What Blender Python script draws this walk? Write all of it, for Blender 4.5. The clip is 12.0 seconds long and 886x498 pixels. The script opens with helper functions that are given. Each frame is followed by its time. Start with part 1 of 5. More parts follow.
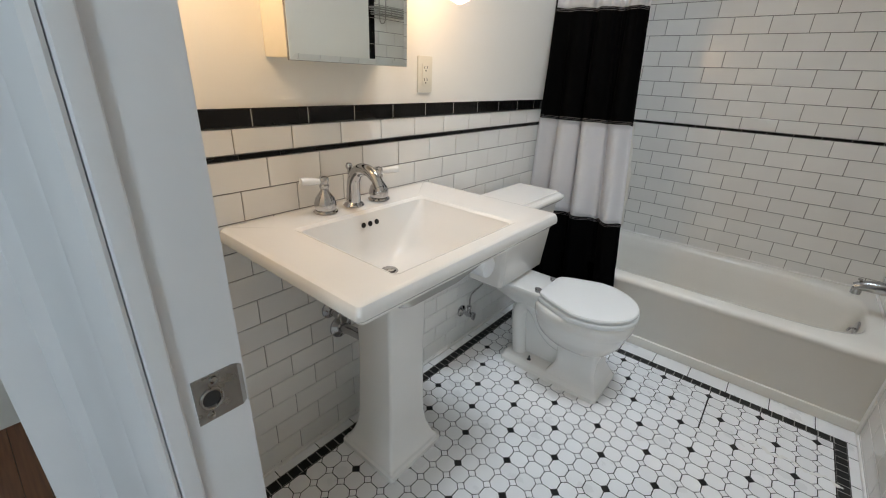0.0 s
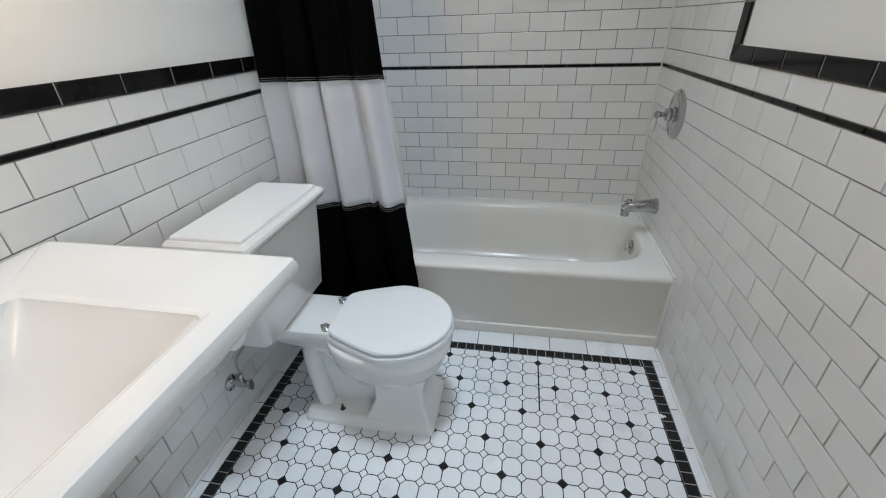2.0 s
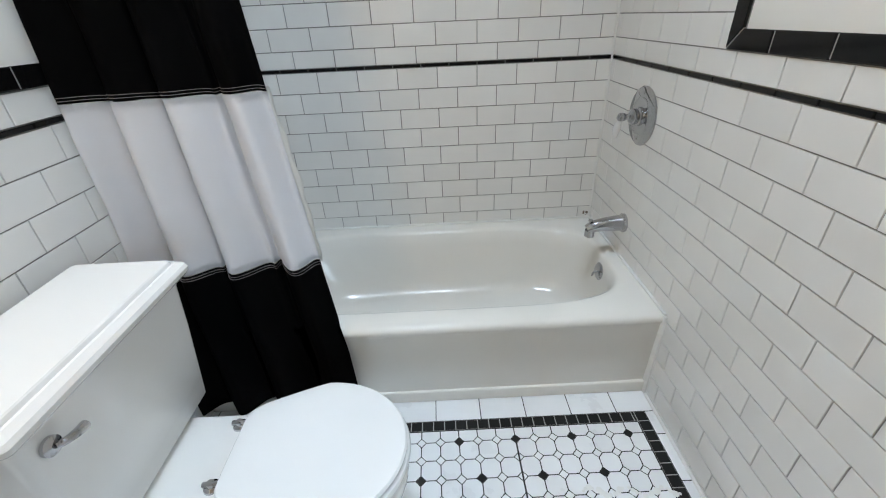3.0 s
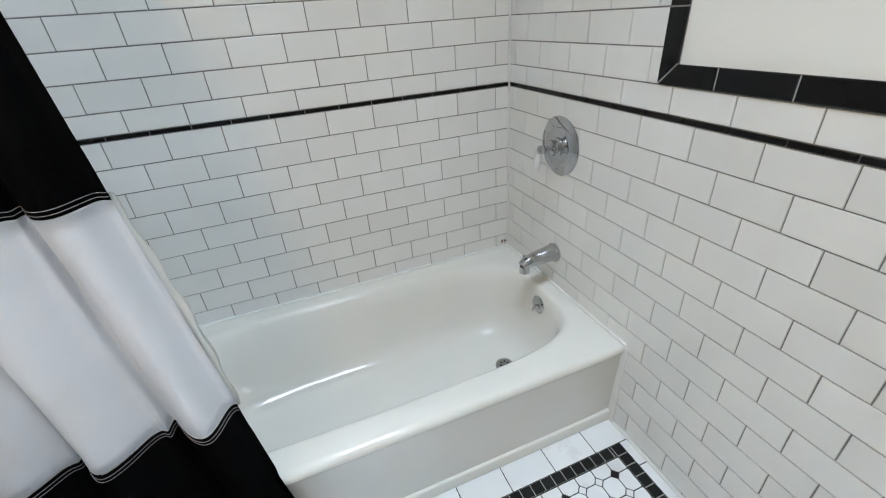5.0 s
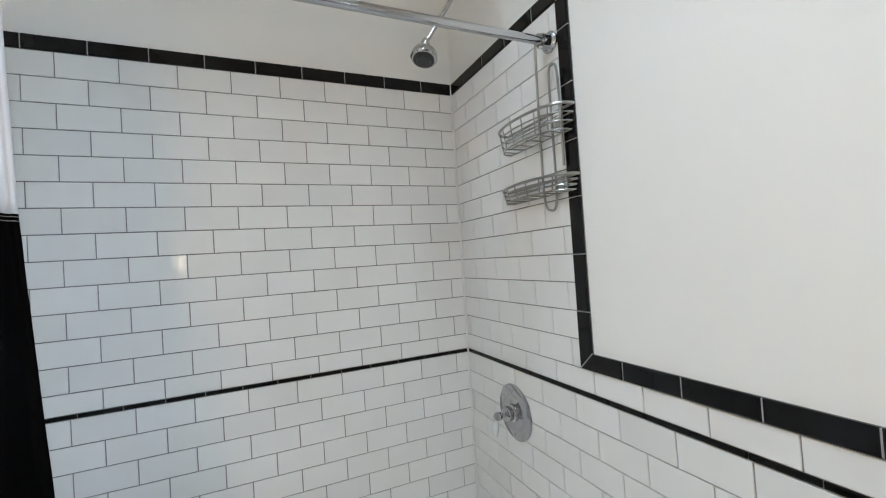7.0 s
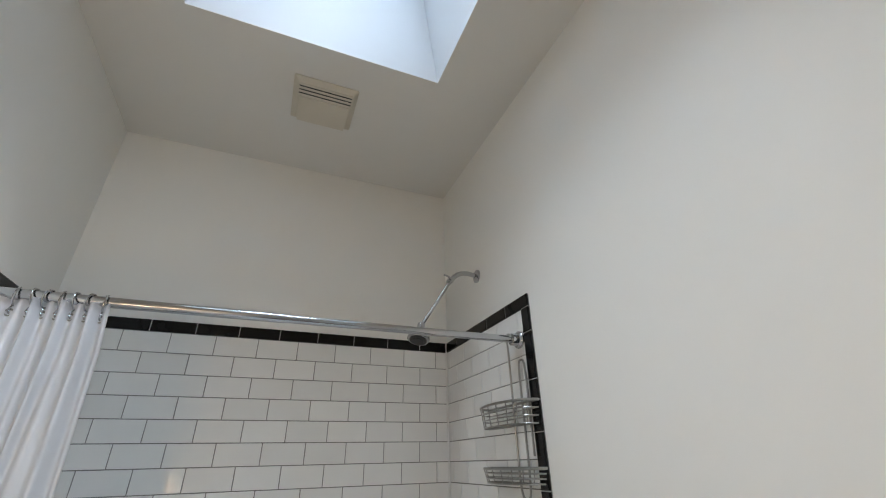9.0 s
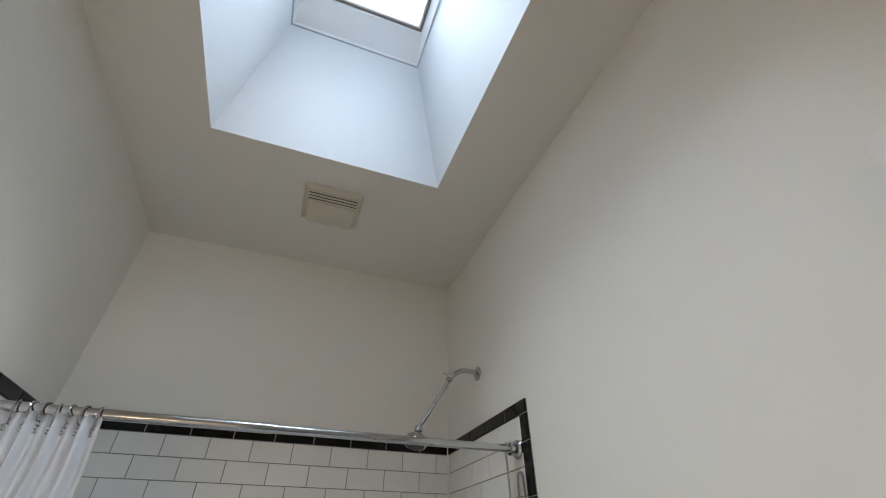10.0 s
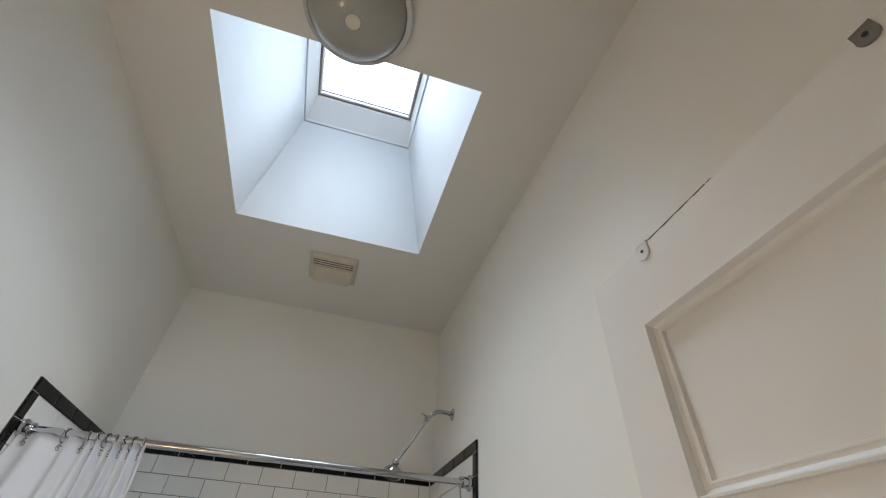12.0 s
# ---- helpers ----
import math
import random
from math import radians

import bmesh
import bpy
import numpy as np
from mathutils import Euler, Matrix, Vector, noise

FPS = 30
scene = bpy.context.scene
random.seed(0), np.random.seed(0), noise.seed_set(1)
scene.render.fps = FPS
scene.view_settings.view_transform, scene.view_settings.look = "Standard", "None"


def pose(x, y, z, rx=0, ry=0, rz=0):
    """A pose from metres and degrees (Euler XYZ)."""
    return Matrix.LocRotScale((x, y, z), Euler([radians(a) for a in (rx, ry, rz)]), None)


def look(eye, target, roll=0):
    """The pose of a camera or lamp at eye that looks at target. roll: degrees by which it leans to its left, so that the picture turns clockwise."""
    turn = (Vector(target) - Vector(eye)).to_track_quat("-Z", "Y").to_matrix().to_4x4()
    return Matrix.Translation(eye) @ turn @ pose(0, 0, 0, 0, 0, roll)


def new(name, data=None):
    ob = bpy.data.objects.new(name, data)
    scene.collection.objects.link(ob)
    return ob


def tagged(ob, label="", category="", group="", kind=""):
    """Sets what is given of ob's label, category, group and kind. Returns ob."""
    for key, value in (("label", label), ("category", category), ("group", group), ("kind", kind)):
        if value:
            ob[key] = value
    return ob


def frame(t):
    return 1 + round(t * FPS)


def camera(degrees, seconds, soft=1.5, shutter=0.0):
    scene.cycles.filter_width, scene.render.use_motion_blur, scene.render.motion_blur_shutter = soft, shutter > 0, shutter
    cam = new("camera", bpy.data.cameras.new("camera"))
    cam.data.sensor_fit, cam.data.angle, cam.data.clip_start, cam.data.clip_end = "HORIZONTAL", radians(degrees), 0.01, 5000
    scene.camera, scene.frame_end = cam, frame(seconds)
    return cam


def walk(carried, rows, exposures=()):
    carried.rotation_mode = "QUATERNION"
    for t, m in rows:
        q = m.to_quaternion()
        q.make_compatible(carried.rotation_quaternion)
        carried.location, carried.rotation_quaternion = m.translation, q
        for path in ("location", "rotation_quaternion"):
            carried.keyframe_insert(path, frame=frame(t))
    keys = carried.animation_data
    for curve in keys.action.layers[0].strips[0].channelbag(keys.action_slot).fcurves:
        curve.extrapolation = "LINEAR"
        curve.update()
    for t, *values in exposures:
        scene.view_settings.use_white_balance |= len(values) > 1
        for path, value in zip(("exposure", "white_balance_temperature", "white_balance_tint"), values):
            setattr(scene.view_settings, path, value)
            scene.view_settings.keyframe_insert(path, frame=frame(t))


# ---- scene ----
# ---- camera ----
cam = camera(94.0, 12.0, soft=1.1)
PATH = [
    (0, (1.004, -0.367, 1.248), (-0.156, 1.066, 0.471), 2.6),
    (0.5, (0.995, -0.251, 1.216), (-0.001, 1.255, 0.358), 1.6),
    (1, (1.002, -0.138, 1.197), (0.205, 1.46, 0.296), 0.3),
    (1.5, (0.952, 0.005, 1.213), (0.395, 1.681, 0.275), -0.7),
    (2, (0.898, 0.198, 1.237), (0.565, 1.92, 0.276), -1.9),
    (2.5, (0.843, 0.415, 1.218), (0.706, 2.158, 0.247), -2.0),
    (3, (0.817, 0.643, 1.209), (0.823, 2.383, 0.223), -2.7),
    (5, (0.684, 0.954, 1.283), (1.274, 2.591, 0.297), -4.4),
    (5.5, (0.713, 0.907, 1.331), (1.395, 2.622, 0.561), -4.2),
    (6, (0.74, 0.889, 1.368), (1.494, 2.667, 0.849), -3.8),
    (6.5, (0.75, 0.873, 1.396), (1.553, 2.688, 1.15), -3.7),
    (7, (0.732, 0.829, 1.434), (1.547, 2.655, 1.477), -3.8),
    (7.5, (0.693, 0.775, 1.476), (1.516, 2.556, 1.862), -3.0),
    (9.3, (0.744, 0.505, 1.672), (1.402, 2.101, 2.681), -1.3),
    (9.5, (0.751, 0.484, 1.678), (1.382, 2.046, 2.757), -1.4),
    (10, (0.768, 0.444, 1.72), (1.323, 1.931, 2.937), -0.2),
    (10.5, (0.771, 0.384, 1.723), (1.274, 1.817, 3.024), 0.6),
    (11, (0.808, 0.282, 1.711), (1.263, 1.723, 3.021), 1.8),
    (11.5, (0.843, 0.161, 1.695), (1.272, 1.613, 3.003), 2.6),
    (12, (0.915, 0.01, 1.65), (1.279, 1.478, 2.958), 3.7),
]
EXPOSURES = [(0, -0.58, 7150, 18), (1, -0.46, 6600, 18), (2, -0.50, 6550, 16), (3, -0.12, 6550, 15), (5, 0.02, 6500, 14), (5.5, 0.04, 6500, 14), (7.5, -0.10, 6400, 15), (9.5, -0.68, 6700, 16), (10.5, -0.84, 6750, 16), (12, -0.72, 6850, 16)]
walk(cam, [(t, look(eye, target, roll)) for t, eye, target, roll in PATH], EXPOSURES)

# ---- plan (metres) ----
XL, XR, YB, YD = -0.03, 1.52, 2.40, -0.205      # tiled faces: sink wall, valve wall, tub wall, door wall
CEIL = 3.03
BED = 0.006                                     # plaster lies this far behind the tile face
STRIPE = 1.04                                   # middle of the pencil stripe
TRIM0, TRIM1 = 1.109, 1.156                     # black wainscot cap
ALC0, ALC1 = 1.675, 1.722                       # upright black trim of the tub alcove
TOP0, TOP1 = 2.125, 2.172                       # black trim above the tub tiles
TILE_H, GROUT = 0.0782, 0.0031
TILE_WEST, TILE_NORTH, TILE_EAST = 0.158, 0.1572, 0.1518      # tile lengths with their joint
TILE_W = 0.155
PITCH, PITCHY = 0.0612, 0.0628                                  # octagon floor tile

# ---- light ----
world = bpy.data.worlds.new("sky")
scene.world = world
world.use_nodes = True
wn = world.node_tree.nodes
sky = wn.new("ShaderNodeTexSky")
sky.sky_type = 'NISHITA'
sky.sun_disc = False
sky.sun_elevation, sky.sun_rotation = radians(50), radians(140)
world.node_tree.links.new(sky.outputs[0], wn["Background"].inputs[0])
wn["Background"].inputs[1].default_value = 0.12


def area_lamp(name, m, sx, sy, watts, colour, spread=180):
    d = bpy.data.lights.new(name, 'AREA')
    d.shape, d.size, d.size_y, d.energy, d.color = 'RECTANGLE', sx, sy, watts, colour
    d.spread = radians(spread)
    ob = new(name, d)
    ob.matrix_world = m
    return ob


def point_lamp(name, loc, watts, colour, size):
    d = bpy.data.lights.new(name, 'POINT')
    d.energy, d.color, d.shadow_soft_size = watts, colour, size
    ob = new(name, d)
    ob.location = loc
    return ob


sun = bpy.data.lights.new("sun", 'SUN')
sun.energy, sun.angle, sun.color = 0.8, radians(12), (1.0, 0.96, 0.9)
sun_ob = new("sun", sun)
sun_ob.matrix_world = look((0, 0, 0), (-0.5, 0.55, -1.2))

area_lamp("skylight_daylight", pose(0.74, 1.092, 3.85), 0.50, 0.56, 18.0, (0.68, 0.86, 1.0), 84)
# Assumed hall window, unseen: sends blue daylight through the doorway onto jamb and tiles.
area_lamp("unseen_hall_daylight", pose(2.01, -2.24, 1.55, 90, 0, 0), 0.5, 1.3, 34.0, (0.60, 0.83, 1.0))
point_lamp("sconce_bulb", (0.124, 0.745, 1.52), 1.35, (1.0, 0.63, 0.28), 0.03)
point_lamp("sconce_bulb", (0.124, 0.015, 1.52), 1.35, (1.0, 0.63, 0.28), 0.03)


# ---- materials ----
def material(name, colour, rough=0.5, metal=0.0, vary=0.0, scale=8.0, bump=0.0, bump_scale=60.0, per_object=0.0, coat=0.0, rough_vary=0.0, stain=None, stain_scale=3.0, stain_low=0.6, spec=0.5):
    m = bpy.data.materials.new(name)
    m.use_nodes = True
    n, link = m.node_tree.nodes, m.node_tree.links.new
    b = n["Principled BSDF"]
    b.inputs["Roughness"].default_value, b.inputs["Metallic"].default_value = rough, metal
    b.inputs["Coat Weight"].default_value, b.inputs["Coat Roughness"].default_value = coat, 0.08
    b.inputs["Specular IOR Level"].default_value = spec
    tc = n.new("ShaderNodeTexCoord")
    geo = n.new("ShaderNodeNewGeometry")
    noi = n.new("ShaderNodeTexNoise")
    noi.inputs["Scale"].default_value, noi.inputs["Detail"].default_value = scale, 6
    link(geo.outputs["Position"], noi.inputs["Vector"])
    ramp = n.new("ShaderNodeMapRange")
    ramp.inputs["From Min"].default_value, ramp.inputs["From Max"].default_value = 0.3, 0.7
    ramp.inputs["To Min"].default_value, ramp.inputs["To Max"].default_value = 1 - vary, 1 + vary
    link(noi.outputs["Fac"], ramp.inputs["Value"])
    value = ramp.outputs[0]
    if per_object:
        info = n.new("ShaderNodeObjectInfo")
        r2 = n.new("ShaderNodeMapRange")
        r2.inputs["To Min"].default_value, r2.inputs["To Max"].default_value = 1 - per_object, 1 + per_object
        link(info.outputs["Random"], r2.inputs["Value"])
        mul = n.new("ShaderNodeMath")
        mul.operation = 'MULTIPLY'
        link(value, mul.inputs[0])
        link(r2.outputs[0], mul.inputs[1])
        value = mul.outputs[0]
    hsv = n.new("ShaderNodeHueSaturation")
    hsv.inputs["Color"].default_value = (*colour, 1)
    link(value, hsv.inputs["Value"])
    out = hsv.outputs[0]
    if stain:
        s = n.new("ShaderNodeTexNoise")
        s.inputs["Scale"].default_value, s.inputs["Detail"].default_value = stain_scale, 8
        link(geo.outputs["Position"], s.inputs["Vector"])
        sr = n.new("ShaderNodeMapRange")
        sr.inputs["From Min"].default_value, sr.inputs["From Max"].default_value = stain_low, stain_low + 0.18
        sr.inputs["To Max"].default_value = 0.6
        link(s.outputs["Fac"], sr.inputs["Value"])
        mix = n.new("ShaderNodeMixRGB")
        mix.inputs["Color2"].default_value = (*stain, 1)
        link(sr.outputs[0], mix.inputs["Fac"])
        link(out, mix.inputs["Color1"])
        out = mix.outputs[0]
    link(out, b.inputs["Base Color"])
    if rough_vary:
        rr = n.new("ShaderNodeMapRange")
        rr.inputs["From Min"].default_value, rr.inputs["From Max"].default_value = 0.3, 0.7
        rr.inputs["To Min"].default_value, rr.inputs["To Max"].default_value = max(0.0, rough - rough_vary), rough + rough_vary
        link(noi.outputs["Fac"], rr.inputs["Value"])
        link(rr.outputs[0], b.inputs["Roughness"])
    if bump:
        bn = n.new("ShaderNodeTexNoise")
        bn.inputs["Scale"].default_value, bn.inputs["Detail"].default_value = bump_scale, 4
        link(geo.outputs["Position"], bn.inputs["Vector"])
        bp = n.new("ShaderNodeBump")
        bp.inputs["Strength"].default_value, bp.inputs["Distance"].default_value = bump, 0.002
        link(bn.outputs["Fac"], bp.inputs["Height"])
        link(bp.outputs[0], b.inputs["Normal"])
    return m


M_TILE = material("white_glazed_tile", (0.80, 0.79, 0.762), 0.09, vary=0.02, per_object=0.035, bump=0.12, bump_scale=14, rough_vary=0.03)
M_BLACK = material("black_glazed_tile", (0.007, 0.0066, 0.0066), 0.1, spec=0.22, vary=0.2, per_object=0.2, bump=0.12, bump_scale=14)
M_GROUT = material("grey_grout", (0.235, 0.228, 0.212), 0.9, vary=0.25, scale=22, bump=0.4, bump_scale=400)
M_GROUTL = material("pale_trim_grout", (0.36, 0.355, 0.34), 0.9, vary=0.2, scale=22)
M_FLOOR = material("white_matt_mosaic", (0.80, 0.80, 0.80), 0.32, vary=0.03, per_object=0.04, rough_vary=0.08)
M_FBLACK = material("black_matt_mosaic", (0.010, 0.0095, 0.0095), 0.35, spec=0.25, vary=0.2, per_object=0.3)
M_FGROUT = material("dark_floor_grout", (0.032, 0.032, 0.032), 0.95, spec=0.15, vary=0.4, scale=15, bump=0.4, bump_scale=400)
M_WALL = material("white_wall_paint", (0.85, 0.832, 0.785), 0.55, vary=0.015, scale=1.5, bump=0.06, bump_scale=90)
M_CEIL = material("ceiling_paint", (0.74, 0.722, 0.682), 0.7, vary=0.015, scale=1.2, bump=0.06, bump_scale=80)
M_TRIMP = material("gloss_white_door_paint", (0.76, 0.745, 0.725), 0.45, vary=0.02, scale=5, bump=0.12, bump_scale=35)
M_JAMB = material("brushed_gloss_jamb_paint", (0.74, 0.76, 0.78), 0.28, vary=0.03, scale=6, bump=0.25, bump_scale=28)
M_PORC = material("white_porcelain", (0.80, 0.785, 0.755), 0.08, vary=0.012, scale=3, coat=0.3)
M_SEAT = material("white_painted_seat", (0.78, 0.785, 0.78), 0.22, vary=0.01, scale=4)
M_TUB = material("cream_enamel", (0.76, 0.735, 0.68), 0.13, vary=0.02, scale=4, rough_vary=0.04, stain=(0.55, 0.47, 0.36), stain_scale=3.5, stain_low=0.68)
M_CHROME = material("polished_chrome", (0.50, 0.50, 0.51), 0.09, metal=1.0, vary=0.03, rough_vary=0.04)
M_SATIN = material("satin_steel_wire", (0.38, 0.37, 0.345), 0.28, metal=1.0, vary=0.05)
M_NICKEL = material("worn_strike_steel", (0.36, 0.35, 0.33), 0.32, metal=1.0, vary=0.12, scale=40, rough_vary=0.12)
M_DARK = material("dark_metal", (0.05, 0.05, 0.05), 0.4, metal=0.6)
# Black for solid pieces that stand for the shade inside holes, gaps and slots.
M_HOLE = material("hollow_shade", (0.01, 0.01, 0.01), 0.8)
M_CURTW = material("white_curtain_cloth", (0.89, 0.89, 0.915), 0.75, vary=0.02, bump=0.2, bump_scale=350)
M_CURTB = material("black_curtain_cloth", (0.004, 0.0038, 0.004), 0.8, vary=0.1, bump=0.2, bump_scale=350, spec=0.05)

def translucent(m, amount):
    """Cloth through which part of the light passes."""
    n, link = m.node_tree.nodes, m.node_tree.links.new
    b = n["Principled BSDF"]
    tr = n.new("ShaderNodeBsdfTranslucent")
    link(b.inputs["Base Color"].links[0].from_socket, tr.inputs["Color"])
    mx = n.new("ShaderNodeMixShader")
    mx.inputs[0].default_value = amount
    link(b.outputs[0], mx.inputs[1])
    link(tr.outputs[0], mx.inputs[2])
    link(mx.outputs[0], n["Material Output"].inputs[0])


translucent(M_CURTW, 0.06)
M_LINER = material("cream_liner_cloth", (0.84, 0.825, 0.785), 0.6, vary=0.03, bump=0.15, bump_scale=200)
M_THREAD = material("grey_stitch_thread", (0.22, 0.2, 0.2), 0.8)
M_FANW = material("aged_ivory_plastic", (0.62, 0.57, 0.48), 0.5, vary=0.04)
M_IVORY = material("ivory_outlet_plastic", (0.74, 0.70, 0.60), 0.35, vary=0.02)
M_CREAM = material("cream_cabinet_enamel", (0.76, 0.70, 0.58), 0.35, vary=0.03)
M_MIRROR = material("mirror_silver", (0.86, 0.9, 0.88), 0.01, metal=1.0)
M_PAPER = material("toilet_tissue", (0.82, 0.82, 0.82), 0.9, vary=0.02, bump=0.3, bump_scale=200)
M_FROST = material("lamp_dome_glass", (0.36, 0.35, 0.32), 0.12, vary=0.03, coat=0.4)
M_RING = material("brushed_lamp_ring", (0.62, 0.61, 0.58), 0.3, metal=0.85)
M_FRAMEG = material("weathered_window_gasket", (0.24, 0.21, 0.19), 0.6, vary=0.3, scale=30)
M_CAULK = material("white_caulk", (0.78, 0.77, 0.74), 0.5, vary=0.04, scale=20)
M_GRIME = material("brown_grime", (0.16, 0.12, 0.09), 0.8, vary=0.4, scale=60)
M_BRASS = material("grey_toggle_metal", (0.26, 0.245, 0.225), 0.4, metal=0.5)

M_WOOD = bpy.data.materials.new("red_brown_floor_boards")
M_WOOD.use_nodes = True
_n, _l = M_WOOD.node_tree.nodes, M_WOOD.node_tree.links.new
_g = _n.new("ShaderNodeNewGeometry")
_m = _n.new("ShaderNodeMapping")
_m.inputs["Scale"].default_value = (2, 30, 4)
_w = _n.new("ShaderNodeTexNoise")
_w.inputs["Scale"].default_value, _w.inputs["Detail"].default_value = 2.5, 8
_r = _n.new("ShaderNodeValToRGB")
_r.color_ramp.elements[0].color, _r.color_ramp.elements[1].color = (0.075, 0.024, 0.010, 1), (0.36, 0.145, 0.062, 1)
_l(_g.outputs["Position"], _m.inputs["Vector"])
_l(_m.outputs[0], _w.inputs["Vector"])
_l(_w.outputs["Fac"], _r.inputs[0])
_l(_r.outputs[0], _n["Principled BSDF"].inputs["Base Color"])
_n["Principled BSDF"].inputs["Roughness"].default_value = 0.3

M_SHADE = material("opal_shade_glass", (0.9, 0.86, 0.78), 0.25)
_b = M_SHADE.node_tree.nodes["Principled BSDF"]
_b.inputs["Emission Color"].default_value = (1.0, 0.80, 0.52, 1)
_b.inputs["Emission Strength"].default_value = 9.0

M_GLASS = bpy.data.materials.new("clear_skylight_glass")
M_GLASS.use_nodes = True
_b = M_GLASS.node_tree.nodes["Principled BSDF"]
_b.inputs["Transmission Weight"].default_value, _b.inputs["Roughness"].default_value, _b.inputs["IOR"].default_value = 1.0, 0.0, 1.45


# ---- building helpers ----
def finish(name, bm, mat, smooth=True, angle=35):
    bmesh.ops.recalc_face_normals(bm, faces=bm.faces)
    me = bpy.data.meshes.new(name)
    for f in bm.faces:
        f.smooth = smooth
    if smooth:
        for e in bm.edges:
            if len(e.link_faces) == 2 and e.calc_face_angle(0) > radians(angle):
                e.smooth = False
    bm.to_mesh(me)
    bm.free()
    me.materials.append(mat)
    return me


def part(name, bm, mat, parent=None, label="", smooth=True, angle=35):
    ob = new(name, finish(name, bm, mat, smooth, angle))
    if parent is not None:
        ob.parent = parent
    if label:
        tagged(ob, label)
    return ob


def thing(name, label, category, group="", kind="", at=(0, 0, 0)):
    ob = new(name)
    ob.location = at
    ob.empty_display_size = 0.05
    return tagged(ob, label, category, group, kind)


def box(bm, x0, x1, y0, y1, z0, z1, bevel=0.0, seg=2):
    r = bmesh.ops.create_cube(bm, size=1.0, matrix=Matrix.Translation(((x0 + x1) / 2, (y0 + y1) / 2, (z0 + z1) / 2)) @ Matrix.Diagonal((x1 - x0, y1 - y0, z1 - z0, 1)))
    if bevel:
        es = list({e for v in r["verts"] for e in v.link_edges})
        bmesh.ops.bevel(bm, geom=es, offset=bevel, segments=seg, affect='EDGES', profile=0.6)
    return bm


def boxed(*a, **k):
    return box(bmesh.new(), *a, **k)


def loft(bm, rings, cap0=True, cap1=True):
    """Skins closed rings with the same number of points."""
    rows = [[bm.verts.new(p) for p in r] for r in rings]
    for a, b in zip(rows, rows[1:]):
        k = len(a)
        for i in range(k):
            bm.faces.new((a[i], a[(i + 1) % k], b[(i + 1) % k], b[i]))
    if cap0:
        bm.faces.new(rows[0])
    if cap1:
        bm.faces.new(rows[-1])
    return bm


def oval(cx, cy, z, hx, hy, power=2.0, k=48):
    """A ring: power 2 is an ellipse, higher is squarer."""
    out = []
    for i in range(k):
        a = 2 * math.pi * i / k
        c, s = math.cos(a), math.sin(a)
        d = (abs(c) ** power + abs(s) ** power) ** (-1 / power)
        out.append((cx + hx * c * d, cy + hy * s * d, z))
    return out


def lathe(bm, profile, m=None, k=28):
    """Turns (radius, height) pairs about z; m places it."""
    m = m or Matrix.Identity(4)
    rings = [[m @ Vector((max(r, 1e-4) * math.cos(2 * math.pi * i / k), max(r, 1e-4) * math.sin(2 * math.pi * i / k), h)) for i in range(k)] for r, h in profile]
    return loft(bm, rings)


def smooth_line(pts, per=6):
    pts = [Vector(p) for p in pts]
    if len(pts) < 3:
        return pts
    ext = [2 * pts[0] - pts[1]] + pts + [2 * pts[-1] - pts[-2]]
    out = []
    for i in range(1, len(ext) - 2):
        a, b, c, d = ext[i - 1:i + 3]
        for j in range(per):
            t = j / per
            out.append(0.5 * (2 * b + (c - a) * t + (2 * a - 5 * b + 4 * c - d) * t * t + (3 * b - a - 3 * c + d) * t ** 3))
    return out + [pts[-1]]


def tube(bm, pts, radius, k=12, per=6, smooth=True, close=False, squash=1.0):
    """Sweeps a round section along a line; radius is a number or a function of 0..1."""
    line = smooth_line(pts, per) if smooth else [Vector(p) for p in pts]
    rings, up = [], None
    for i, p in enumerate(line):
        if close:
            d = line[(i + 1) % len(line)] - line[i - 1]
        else:
            d = line[min(i + 1, len(line) - 1)] - line[max(i - 1, 0)]
        d.normalize()
        if up is None:
            up = Vector((0, 0, 1)) if abs(d.z) < 0.9 else Vector((0, 1, 0))
        side = d.cross(up).normalized()
        up = side.cross(d).normalized()
        r = radius(i / max(1, len(line) - 1)) if callable(radius) else radius
        rings.append([p + (side * math.cos(2 * math.pi * j / k) + up * squash * math.sin(2 * math.pi * j / k)) * r for j in range(k)])
    if close:
        rings.append(rings[0])
        return loft(bm, rings, False, False)
    return loft(bm, rings)


# ---- shell ----
def structure(name, bm, mat, label, category, smooth=False):
    return tagged(part(name, bm, mat, smooth=smooth), label, category, kind="structure")


TOPZ = CEIL
wall_west = structure("wall_west", boxed(XL - 0.12, XL - BED, YD, YB + 0.12, -0.05, TOPZ + 0.05), M_WALL, "white painted wall above white and black tile wainscot", "wall")
wall_east = structure("wall_east", boxed(XR + BED, XR + 0.12, YD, YB + 0.12, -0.05, TOPZ + 0.05), M_WALL, "white painted wall above white and black tile wainscot", "wall")
wall_north = structure("wall_north", boxed(XL - BED, XR + BED, YB + BED, YB + 0.12, -0.05, TOPZ + 0.05), M_WALL, "white painted wall above white tub tiles", "wall")

DX0, DX1, DZ = 0.581, 1.42, 2.15
bm = bmesh.new()
box(bm, -0.9, DX0 - 0.02, -0.315, YD, -0.05, TOPZ + 0.05)
box(bm, DX1 + 0.02, 2.4, -0.315, YD, -0.05, TOPZ + 0.05)
box(bm, DX0 - 0.02, DX1 + 0.02, -0.315, YD, DZ + 0.02, TOPZ + 0.05)
wall_south = structure("wall_south", bm, M_WALL, "white painted wall with a doorway through it", "wall")

